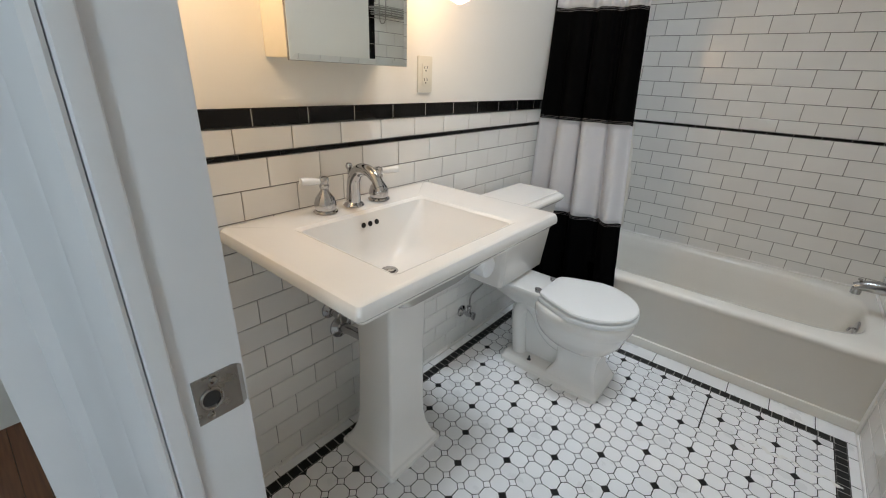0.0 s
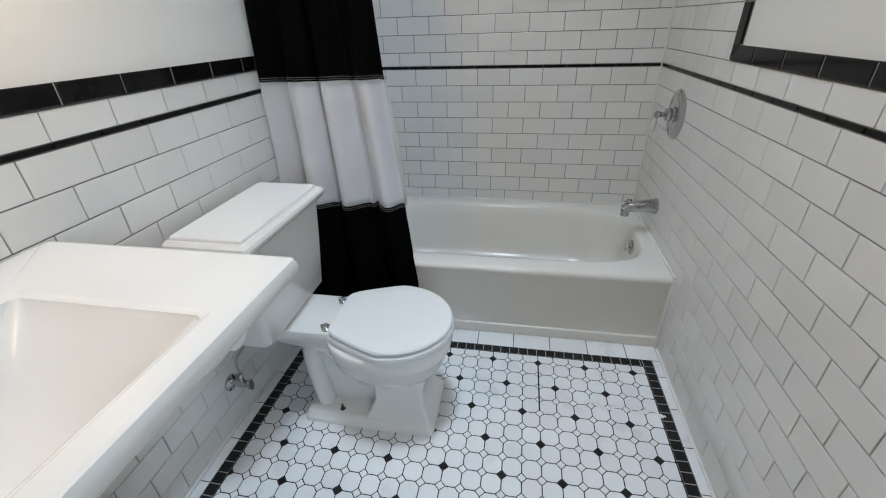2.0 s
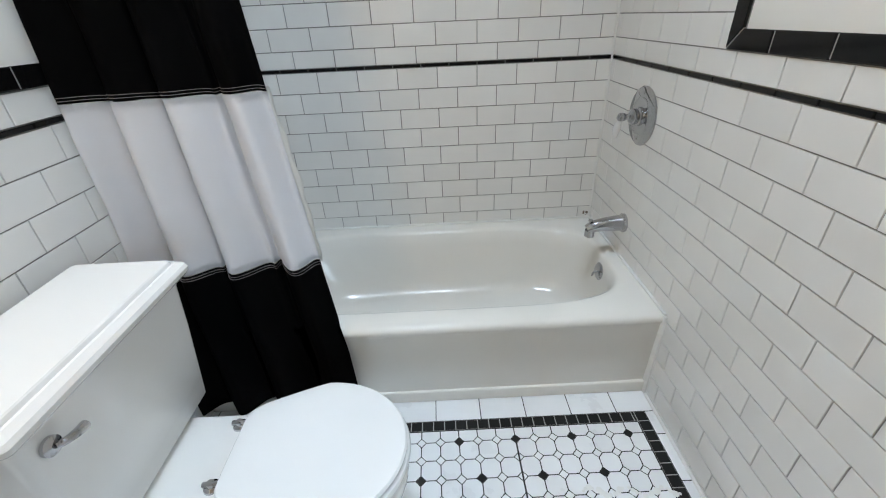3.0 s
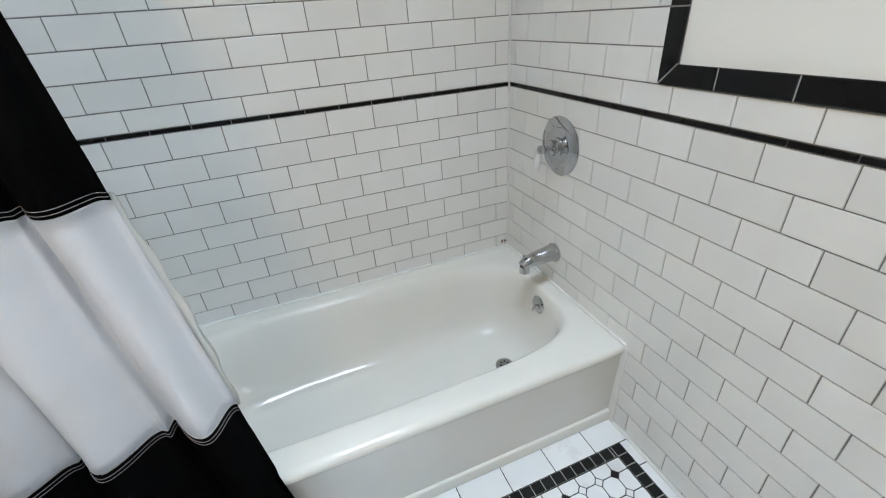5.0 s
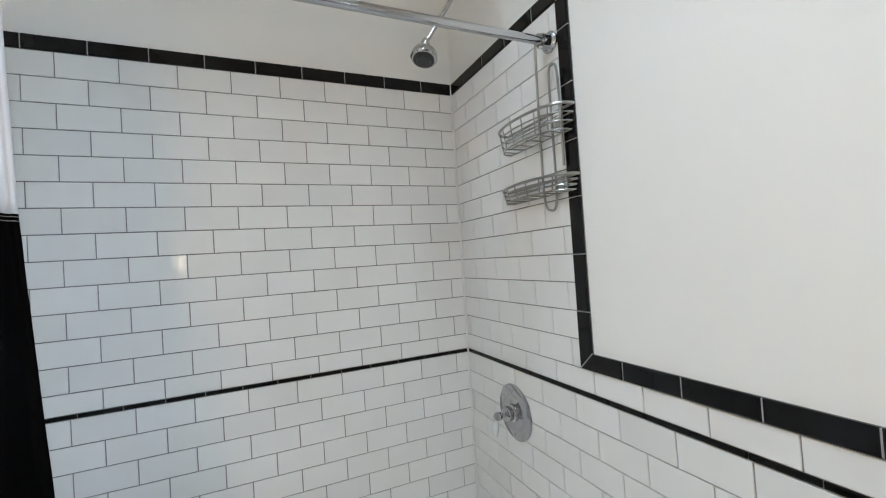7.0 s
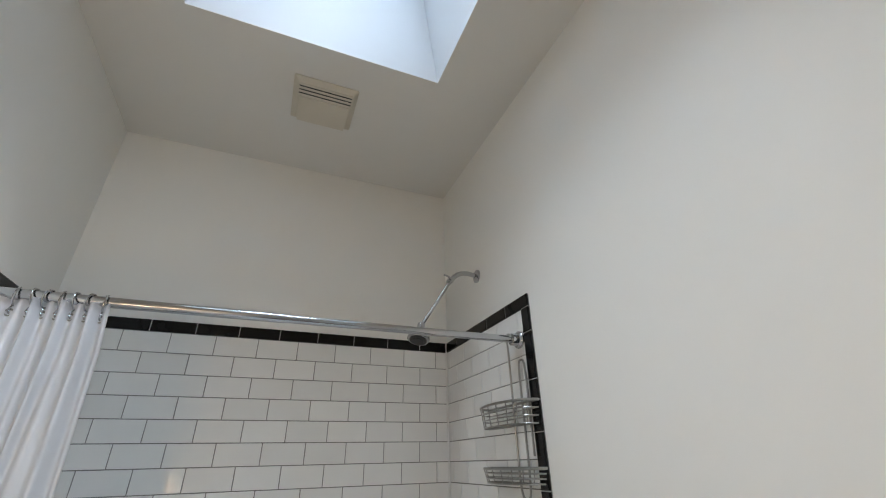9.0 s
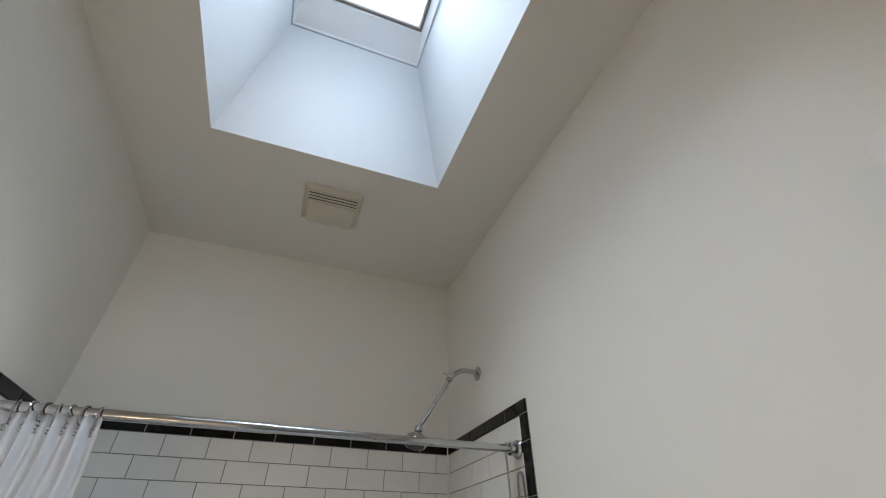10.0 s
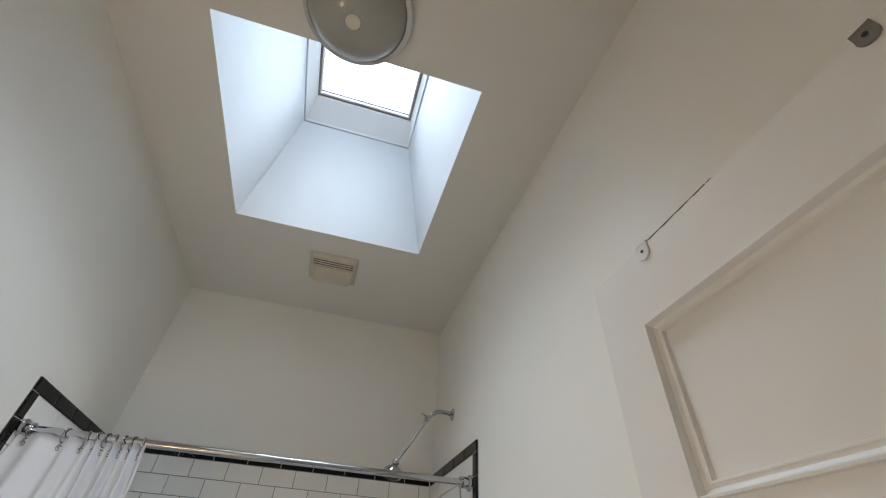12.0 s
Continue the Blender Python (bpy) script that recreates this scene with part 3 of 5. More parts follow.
def stop_valve(y, z, out=0.07, group=""):
    v = thing("angle_stop", "small chrome angle stop valve on the tiled wall", "shutoff valve", group, at=(XL, y, z))
    b = bmesh.new()
    lathe(b, [(0.0, 0.0), (0.030, 0.0), (0.029, 0.006), (0.014, 0.012), (0.011, 0.016), (0.011, 0.035), (0.0, 0.035)], pose(0, 0, 0, 0, 90, 0), 24)
    part("escutcheon", b, M_CHROME, v)
    b = bmesh.new()
    lathe(b, [(0.0, 0.0), (0.013, 0.0), (0.015, 0.006), (0.013, 0.014), (0.013, 0.026), (0.009, 0.03), (0.0, 0.03)], pose(0.034, 0, 0, 0, 90, 0), 18)
    lathe(b, [(0.0, 0.0), (0.009, 0.0), (0.009, 0.028), (0.011, 0.030), (0.011, 0.042), (0.0, 0.042)], pose(0.047, 0, 0.004), 16)
    part("valve_body", b, M_CHROME, v)
    b = bmesh.new()
    loft(b, [oval(0, 0, h, 0.020, 0.011, 2.6, 24) for h in (0.0, 0.010)])
    bmesh.ops.transform(b, matrix=pose(out, 0, 0, 0, 90, 0), verts=b.verts)
    part("handle", b, M_CHROME, v)
    return v


stop_valve(0.322, 0.512)
stop_valve(0.475, 0.50)
trap = thing("drain_trap", "chrome drain trap behind the sink pedestal", "drain trap", at=(XL, 0.40, 0.43))
bm = bmesh.new()
lathe(bm, [(0.0, 0.0), (0.042, 0.0), (0.041, 0.007), (0.022, 0.015), (0.020, 0.02), (0.0, 0.02)], pose(0, -0.04, 0, 0, 90, 0), 24)
tube(bm, [(0.01, -0.04, 0), (0.10, -0.03, 0), (0.16, -0.02, -0.03), (0.19, 0.0, -0.02), (0.20, 0.0, 0.06), (0.20, 0.0, 0.26)], 0.017, 14)
part("pipe", bm, M_CHROME, trap)

# ---- mirror cabinet, outlet, sconces ----
cab = thing("medicine_cabinet", "cream steel medicine cabinet with a mirror door on white wall", "medicine cabinet", at=(0, 0, 0))
CY0, CY1, CZ0, CZ1, CXF = 0.20, 0.562, 1.27, 1.83, 0.068
part("cabinet_body", boxed(XL - BED, CXF, CY0, CY1, CZ0, CZ1, 0.004), M_CREAM, cab)
part("mirror_backing", boxed(CXF + 0.001, CXF + 0.007, CY0 - 0.004, CY1 + 0.010, CZ0 - 0.006, CZ1 + 0.006, 0.001), M_NICKEL, cab)
bm = bmesh.new()
mx, mb = CXF + 0.0072, 0.014
loft(bm, [[(mx, CY0 - 0.003, CZ0 - 0.005), (mx, CY1 + 0.009, CZ0 - 0.005), (mx, CY1 + 0.009, CZ1 + 0.005), (mx, CY0 - 0.003, CZ1 + 0.005)],
          [(mx + 0.003, CY0 - 0.003, CZ0 - 0.005), (mx + 0.003, CY1 + 0.009, CZ0 - 0.005), (mx + 0.003, CY1 + 0.009, CZ1 + 0.005), (mx + 0.003, CY0 - 0.003, CZ1 + 0.005)],
          [(mx + 0.0045, CY0 - 0.003 + mb, CZ0 - 0.005 + mb), (mx + 0.0045, CY1 + 0.009 - mb, CZ0 - 0.005 + mb), (mx + 0.0045, CY1 + 0.009 - mb, CZ1 + 0.005 - mb), (mx + 0.0045, CY0 - 0.003 + mb, CZ1 + 0.005 - mb)]])
part("mirror", bm, M_MIRROR, cab, "bevelled mirror glass", smooth=False)

outlet = thing("wall_outlet", "ivory plastic duplex wall outlet on white wall", "outlet", at=(XL - BED, 0.771, 1.246))
part("cover_plate", boxed(0, 0.006, -0.036, 0.036, -0.058, 0.058, 0.003), M_IVORY, outlet)
part("socket_block", boxed(0.004, 0.0085, -0.0165, 0.0165, -0.034, 0.034, 0.0015), M_IVORY, outlet)
for zc in (-0.019, 0.019):
    for y_ in (-0.0065, 0.0065):
        part("slot", boxed(0.0078, 0.0089, y_ - 0.0012, y_ + 0.0012, zc - 0.001, zc + 0.008), M_HOLE, outlet, smooth=False)
    b = bmesh.new()
    lathe(b, [(0.0, 0.0), (0.0026, 0.0), (0.0026, 0.0006), (0.0, 0.0006)], pose(0.0084, 0, zc - 0.007, 0, 90, 0), 12)
    part("slot", b, M_HOLE, outlet)
part("button", boxed(0.008, 0.0095, -0.005, 0.005, -0.0025, 0.0025, 0.0006), M_IVORY, outlet)

for yc in (0.745, 0.015):
    sc = thing("wall_sconce", "lit wall sconce with an opal glass shade", "wall lamp", "sconces beside the cabinet", at=(XL - BED, yc, 1.553))
    b = bmesh.new()
    lathe(b, [(0.0, 0.0), (0.05, 0.0), (0.05, 0.008), (0.03, 0.018), (0.012, 0.022), (0.0, 0.022)], pose(0, 0, 0.05, 0, 90, 0), 28)
    tube(b, [(0.01, 0, 0.05), (0.08, 0, 0.055), (0.145, 0, 0.075), (0.16, 0, 0.045)], 0.007, 10)
    part("arm", b, M_CHROME, sc)
    b = bmesh.new()
    prof = [(0.018, 0.045), (0.026, 0.038), (0.046, 0.01), (0.054, -0.03), (0.048, -0.07), (0.030, -0.098), (0.008, -0.109), (0.004, -0.107), (0.026, -0.095), (0.044, -0.068), (0.05, -0.03), (0.042, 0.008), (0.022, 0.034)]
    k = 28
    rings = [[(0.16 + r * math.cos(2 * math.pi * i / k), r * math.sin(2 * math.pi * i / k), h) for i in range(k)] for r, h in prof]
    loft(b, rings, False, False)
    sh = part("shade", b, M_SHADE, sc, "glowing opal glass shade")
    sh.visible_shadow = False

# ---- toilet ----
TY = 1.222
SINK = 0.014       # the bowl and its seat lie this much lower than a tall bowl
toilet = thing("toilet", "white two-piece toilet with closed oval lid", "toilet", at=(0, 0, 0))


def tank_ring(z, x0, x1, hy, r=0.02):
    return rect_ring(x0, x1, TC - hy, TC + hy, z, r)


TC = 1.212
bm = bmesh.new()
loft(bm, [tank_ring(0.405, 0.045, 0.19, 0.175, 0.03), tank_ring(0.42, 0.03, 0.205, 0.19), tank_ring(0.60, 0.024, 0.222, 0.205), tank_ring(0.715, 0.02, 0.230, 0.212), tank_ring(0.722, 0.019, 0.233, 0.214), tank_ring(0.7295, 0.018, 0.236, 0.217)])
for v_ in bm.verts:
    if v_.co.z < 0.5:
        v_.co.z -= SINK
part("tank", bm, M_PORC, toilet, angle=40)
bm = bmesh.new()
loft(bm, [tank_ring(0.7300, 0.014, 0.238, 0.218, 0.012), tank_ring(0.7330, 0.010, 0.247, 0.225, 0.012), tank_ring(0.740, 0.008, 0.253, 0.230, 0.012), tank_ring(0.750, 0.008, 0.255, 0.231, 0.012), tank_ring(0.758, 0.009, 0.251, 0.228, 0.012), tank_ring(0.763, 0.012, 0.243, 0.221, 0.012), tank_ring(0.766, 0.016, 0.239, 0.217, 0.012), tank_ring(0.7665, 0.020, 0.234, 0.212, 0.01), tank_ring(0.773, 0.022, 0.231, 0.209, 0.01), tank_ring(0.775, 0.025, 0.228, 0.206, 0.01)])
part("tank_lid", bm, M_PORC, toilet, angle=18)
lev = bmesh.new()
lathe(lev, [(0.0, 0.0), (0.016, 0.0), (0.016, 0.006), (0.008, 0.010), (0.0, 0.010)], pose(0.229, TC - 0.170, 0.684, 0, 90, 0), 18)
tube(lev, [(0.240, TC - 0.170, 0.684), (0.247, TC - 0.160, 0.683), (0.250, TC - 0.145, 0.680), (0.248, TC - 0.128, 0.676)], lambda u: 0.0055 + 0.003 * u, 10)
part("flush_lever", lev, M_CHROME, toilet, "chrome flush lever")

bm = bmesh.new()
def foot(z, x0, x1, hy, r=0.02):
    return rect_ring(x0, x1, TY - hy, TY + hy, z, r)


loft(bm, [foot(0.0, 0.20, 0.668, 0.126), foot(0.018, 0.20, 0.668, 0.126), foot(0.024, 0.205, 0.662, 0.120), foot(0.034, 0.208, 0.658, 0.116), foot(0.040, 0.212, 0.650, 0.108)])
loft(bm, [foot(0.036, 0.425, 0.656, 0.112, 0.012), foot(0.06, 0.440, 0.644, 0.098, 0.012), foot(0.10, 0.456, 0.628, 0.082, 0.015), foot(0.16, 0.450, 0.628, 0.080, 0.02), foot(0.21, 0.440, 0.640, 0.085, 0.03), foot(0.25, 0.42, 0.65, 0.09, 0.04)])
def bowl(z, x0, x1, hy, pw):
    return oval((x0 + x1) / 2, TY, z, (x1 - x0) / 2, hy, pw)


loft(bm, [bowl(0.16, 0.42, 0.60, 0.06, 2.4), bowl(0.195, 0.37, 0.650, 0.10, 2.4), bowl(0.235, 0.335, 0.678, 0.135, 2.3), bowl(0.275, 0.318, 0.698, 0.156, 2.3), bowl(0.312, 0.31, 0.708, 0.166, 2.3), bowl(0.322, 0.308, 0.714, 0.171, 2.3), bowl(0.335, 0.306, 0.719, 0.176, 2.3), bowl(0.362, 0.306, 0.721, 0.178, 2.3), bowl(0.375, 0.308, 0.718, 0.175, 2.3), bowl(0.381, 0.316, 0.711, 0.168, 2.3), bowl(0.3805, 0.38, 0.62, 0.08, 2.3)])
tube(bm, [(0.52, TY, 0.13), (0.44, TY, 0.155), (0.375, TY, 0.205), (0.325, TY, 0.275), (0.275, TY, 0.310), (0.235, TY, 0.285), (0.222, TY, 0.215), (0.236, TY, 0.13), (0.26, TY, 0.03)], lambda u: 0.046 - 0.006 * abs(u - 0.5), 20, 7)
for s_ in (-1, 1):
    tube(bm, [(0.50, TY + s_ * 0.030, 0.150), (0.42, TY + s_ * 0.034, 0.165), (0.365, TY + s_ * 0.036, 0.215), (0.320, TY + s_ * 0.036, 0.285), (0.275, TY + s_ * 0.036, 0.312), (0.243, TY + s_ * 0.036, 0.280), (0.236, TY + s_ * 0.038, 0.21), (0.248, TY + s_ * 0.045, 0.12), (0.262, TY + s_ * 0.050, 0.03)], lambda u: 0.036 - 0.006 * abs(u - 0.5), 16, 7)
box(bm, 0.23, 0.46, TY - 0.040, TY + 0.040, 0.03, 0.30, 0.012)
loft(bm, [foot(0.30, 0.20, 0.36, 0.062, 0.03), foot(0.345, 0.10, 0.38, 0.085, 0.03), foot(0.372, 0.05, 0.40, 0.101, 0.03), foot(0.397, 0.045, 0.38, 0.106, 0.03), foot(0.4045, 0.05, 0.37, 0.102, 0.03)])
for v_ in bm.verts:
    v_.co.z -= SINK * min(1.0, max(0.0, (v_.co.z - 0.05) / 0.25))
part("bowl", bm, M_PORC, toilet, angle=45)


def seat_ring(z, grow):
    out = []
    k = 64
    for i in range(k):
        a = 2 * math.pi * i / k
        c, s_ = math.cos(a), math.sin(a)
        x = 0.52 + (0.205 + grow) * c if c > 0 else 0.52 + (0.175 + grow) * c
        y = TY + (0.181 + grow) * s_ * (1 - 0.14 * max(0.0, -c) ** 2)
        if c < 0:
            pw = 12.0
            d = (abs(c) ** pw + abs(s_) ** pw) ** (-1 / pw)
            x = 0.52 + (0.185 + grow) * c * d
            y = TY + (0.181 + grow) * s_ * d * (1 - 0.40 * (max(0.0, -c * d)) ** 1.15)
        out.append((x, y, z))
    return out


bm = bmesh.new()
loft(bm, [seat_ring(0.380, -0.004), seat_ring(0.383, 0.001), seat_ring(0.394, 0.003), seat_ring(0.401, 0.0), seat_ring(0.404, -0.008)])
part("seat", bm, M_SEAT, toilet).location.z = -SINK
bm = bmesh.new()
loft(bm, [seat_ring(0.4065, -0.008), seat_ring(0.409, -0.004), seat_ring(0.417, -0.003), seat_ring(0.4225, -0.007), seat_ring(0.4255, -0.018), seat_ring(0.4265, -0.05)])
part("lid", bm, M_SEAT, toilet).location.z = -SINK
for dy in (-0.073, 0.073):
    b = bmesh.new()
    lathe(b, [(0.0, 0.0), (0.017, 0.0), (0.016, 0.004), (0.009, 0.008), (0.008, 0.016), (0.0, 0.017)], pose(0.326, TY + dy, 0.4045), 18)
    tube(b, [(0.310, TY + dy, 0.414), (0.335, TY + dy, 0.416), (0.356, TY + dy, 0.414)], 0.006, 10)
    part("hinge", b, M_CHROME, toilet, "chrome seat hinge").location.z = -SINK
for s_ in (-1, 1):
    b = bmesh.new()
    lathe(b, [(0.0, 0.0), (0.010, 0.0), (0.010, 0.002), (0.0045, 0.004), (0.004, 0.022), (0.0, 0.023)], pose(0.335, TY + s_ * 0.088, 0.038), 14)
    part("floor_bolt", b, M_DARK, toilet, "rusty floor bolt")

stop_valve(1.075, 0.175)
sup = thing("supply_hose", "thin grey supply hose running up to the toilet tank", "supply hose", at=(0.02, 1.075, 0.23))
bm = bmesh.new()
tube(bm, [(-0.002, 0, -0.005), (0.0, 0.004, 0.05), (0.03, 0.03, 0.10), (0.06, 0.05, 0.15), (0.065, 0.05, 0.172)], 0.0042, 10)
part("hose", bm, M_NICKEL, sup)

tp = thing("toilet_paper_roll", "white toilet paper roll on a chrome holder by the tank", "toilet paper", at=(0.152, 0.930, 0.536))
bm = bmesh.new()
lathe(bm, [(0.012, -0.046), (0.042, -0.046), (0.044, -0.042), (0.044, 0.042), (0.042, 0.046), (0.012, 0.046)], pose(0, 0, 0, 0, 90, 0), 32)
part("paper", bm, M_PAPER, tp)
bm = bmesh.new()
tube(bm, [(-0.180, 0, 0), (-0.06, 0, 0), (0.04, 0, 0)], 0.008, 12)
lathe(bm, [(0.0, 0.0), (0.022, 0.0), (0.022, 0.006), (0.0, 0.008)], pose(-0.1818, 0, 0, 0, 90, 0), 18)
part("holder", bm, M_CHROME, tp)

# ---- bathtub ----
TUBF, RIM = 1.655, 0.352
tub = thing("bathtub", "cream enamelled built-in bathtub with a straight apron", "bathtub", at=(0, 0, 0))
X0, X1, Y0, Y1 = XL + 0.002, XR - 0.002, TUBF, YB - 0.002


def tub_ring(z, x0, x1, y0, y1, pw, k=96):
    return oval((x0 + x1) / 2, (y0 + y1) / 2, z, (x1 - x0) / 2, (y1 - y0) / 2, pw, k)


bm = bmesh.new()
loft(bm, [tub_ring(0.047, X0, X1, Y0 + 0.022, Y1 - 0.005, 80),
          tub_ring(0.310, X0, X1, Y0 + 0.010, Y1, 80),
          tub_ring(0.322, X0, X1, Y0 + 0.004, Y1, 80),
          tub_ring(RIM - 0.020, X0, X1, Y0, Y1, 80),
          tub_ring(RIM - 0.010, X0, X1, Y0 + 0.003, Y1, 80),
          tub_ring(RIM - 0.003, X0, X1, Y0 + 0.011, Y1, 80),
          tub_ring(RIM, X0, X1, Y0 + 0.024, Y1, 80),
          tub_ring(RIM + 0.002, 0.08, 1.468, 1.735, 2.335, 5),
          tub_ring(RIM - 0.002, 0.09, 1.460, 1.748, 2.322, 4.6),
          tub_ring(RIM - 0.012, 0.105, 1.453, 1.757, 2.312, 4.2),
          tub_ring(RIM - 0.06, 0.130, 1.447, 1.768, 2.297, 3.8),
          tub_ring(RIM - 0.16, 0.185, 1.430, 1.786, 2.272, 3.6),
          tub_ring(RIM - 0.225, 0.235, 1.408, 1.806, 2.250, 3.5),
          tub_ring(RIM - 0.262, 0.285, 1.375, 1.835, 2.222, 3.5),
          tub_ring(RIM - 0.275, 0.34, 1.33, 1.875, 2.185, 3.5),
          tub_ring(RIM - 0.279, 0.60, 1.20, 1.95, 2.11, 3.0)], False, True)
part("tub_shell", bm, M_TUB, tub, angle=40)
part("apron_foot", boxed(X0, X1, Y0 + 0.012, Y0 + 0.06, 0.0005, 0.050, 0.006, 3), M_TUB, tub)
b = bmesh.new()
lathe(b, [(0.0, 0.0035), (0.012, 0.003), (0.026, 0.004), (0.033, 0.003), (0.034, 0.0), (0.0, -0.003)], pose(1.275, 1.99, RIM - 0.275), 28)
dr = part("drain", b, M_SATIN, tub, "grey metal tub drain")
for a in range(6):
    b = bmesh.new()
    lathe(b, [(0.0, 0.0), (0.004, 0.0), (0.004, 0.0006), (0.0, 0.0006)], pose(1.275 + 0.015 * math.cos(a * 1.047), 1.99 + 0.015 * math.sin(a * 1.047), RIM - 0.2712), 10)
    part("drain_hole", b, M_HOLE, dr)
b = bmesh.new()
lathe(b, [(0.0, 0.0), (0.035, 0.0), (0.036, 0.004), (0.030, 0.009), (0.0, 0.011)], pose(1.447, 2.03, 0.285, 0, -86, 0), 28)
ov = part("overflow_plate", b, M_CHROME, tub, "round chrome overflow plate")
b = bmesh.new()
tube(b, [(1.437, 2.03, 0.285), (1.425, 2.03, 0.282), (1.419, 2.03, 0.265)], 0.004, 10)
part("trip_lever", b, M_CHROME, ov)
part("caulk_bead", boxed(X0, X1, YB - 0.012, YB - 0.0005, RIM - 0.002, RIM + 0.006, 0.003), M_CAULK, tub)
part("caulk_bead", boxed(XR - 0.010, XR - 0.0005, TUBF + 0.004, YB - 0.012, RIM - 0.002, RIM + 0.006, 0.003), M_CAULK, tub)

part("caulk_bead", boxed(XR - 0.009, XR - 0.0005, TUBF - 0.004, TUBF + 0.03, 0.0008, RIM - 0.004, 0.003), M_CAULK, tub)

spout = thing("tub_spout", "chrome tub spout with a diverter knob on tiled wall", "tub spout", at=(XR, 2.053, 0.487))
bm = bmesh.new()
tube(bm, [(0, 0, 0), (-0.03, 0, 0), (-0.08, 0, -0.004), (-0.115, 0, -0.010), (-0.140, 0, -0.022)], lambda u: 0.0335 - 0.0145 * u, 22)
lathe(bm, [(0.0, 0.0), (0.036, 0.0), (0.036, 0.008), (0.031, 0.014), (0.0, 0.014)], pose(0, 0, 0, 0, -90, 0), 28)
lathe(bm, [(0.0, 0.0), (0.0185, 0.0), (0.0185, 0.026), (0.0, 0.026)], pose(-0.128, 0, -0.050), 22)
part("spout_body", bm, M_CHROME, spout)
bm = bmesh.new()
lathe(bm, [(0.0, 0.0), (0.003, 0.0), (0.003, 0.012), (0.008, 0.014), (0.008, 0.020), (0.0, 0.021)], pose(-0.130, 0, 0.0), 14)
part("diverter", bm, M_CHROME, spout)

valve = thing("shower_valve", "round chrome shower valve with a white porcelain lever", "shower valve", at=(XR, 2.066, 0.882))
bm = bmesh.new()
lathe(bm, [(0.0, 0.0), (0.096, 0.0), (0.097, 0.003), (0.092, 0.007), (0.066, 0.010), (0.060, 0.013), (0.052, 0.011), (0.040, 0.012), (0.0, 0.012)], pose(0, 0, 0, 0, -90, 0), 48)
part("escutcheon", bm, M_CHROME, valve)
bm = bmesh.new()
lathe(bm, [(0.0, 0.010), (0.031, 0.010), (0.030, 0.018), (0.024, 0.022), (0.026, 0.030), (0.025, 0.040), (0.018, 0.046), (0.010, 0.050), (0.009, 0.058), (0.013, 0.063), (0.015, 0.072), (0.013, 0.081), (0.007, 0.086), (0.0, 0.087)], pose(0, 0, 0, 0, -90, 0), 28)
part("hub", bm, M_CHROME, valve)
bm = bmesh.new()
tube(bm, [(-0.072, 0.006, -0.012), (-0.076, 0.012, -0.030), (-0.078, 0.014, -0.052), (-0.078, 0.015, -0.072)], lambda u: 0.005 + 0.0075 * math.sin(min(3.0, 0.4 + u * 2.3)) ** 2, 14)
part("lever", bm, M_SEAT, valve, "white porcelain lever")
for sz in (-1, 1):
    b = bmesh.new()
    lathe(b, [(0.0, 0.0), (0.005, 0.0), (0.004, 0.003), (0.0, 0.0035)], pose(-0.007, 0.0, sz * 0.076, 0, -90, 0), 12)
    part("screw", b, M_NICKEL, valve)

head = thing("wall_shower", "chrome wall shower with a spray head on a bent arm", "shower", at=(XR + BED, 2.045, 2.385))
bm = bmesh.new()
lathe(bm, [(0.0, 0.0), (0.030, 0.0), (0.030, 0.005), (0.014, 0.014), (0.0, 0.014)], pose(0, 0, 0, 0, -90, 0), 24)
tube(bm, [(0, 0, 0), (-0.04, 0, 0.006), (-0.075, 0.002, 0.004), (-0.105, 0.005, -0.012), (-0.128, 0.008, -0.036)], 0.0105, 14)
part("wall_arm", bm, M_CHROME, head)
bm = bmesh.new()
tube(bm, [(-0.128, 0.008, -0.036), (-0.195, 0.010, -0.145), (-0.260, 0.010, -0.246)], 0.0075, 12)
part("extension_arm", bm, M_CHROME, head)
bm = bmesh.new()
lathe(bm, [(0.0, -0.016), (0.013, -0.016), (0.015, 0.0), (0.013, 0.016), (0.0, 0.016)], pose(-0.128, 0.008, -0.036, 90, 0, 0), 16)
tube(bm, [(-0.128, -0.012, -0.036), (-0.150, -0.014, -0.026), (-0.166, -0.014, -0.022)], 0.004, 8)
part("knuckle", bm, M_CHROME, head)
bm = bmesh.new()
m = Matrix.Translation((-0.260, 0.010, -0.246)) @ Euler((radians(-10), radians(14), 0)).to_matrix().to_4x4()
lathe(bm, [(0.0, 0.012), (0.013, 0.010), (0.016, 0.0), (0.014, -0.014), (0.020, -0.022), (0.037, -0.034), (0.043, -0.046), (0.044, -0.060), (0.040, -0.066), (0.0, -0.066)], m, 32)
sh_ = part("spray_head", bm, M_CHROME, head)
bm = bmesh.new()
lathe(bm, [(0.0, -0.0655), (0.034, -0.0655), (0.034, -0.0685), (0.024, -0.069), (0.022, -0.072), (0.0, -0.072)], m, 28)
part("spray_face", bm, M_DARK, sh_, "grey nozzle face")

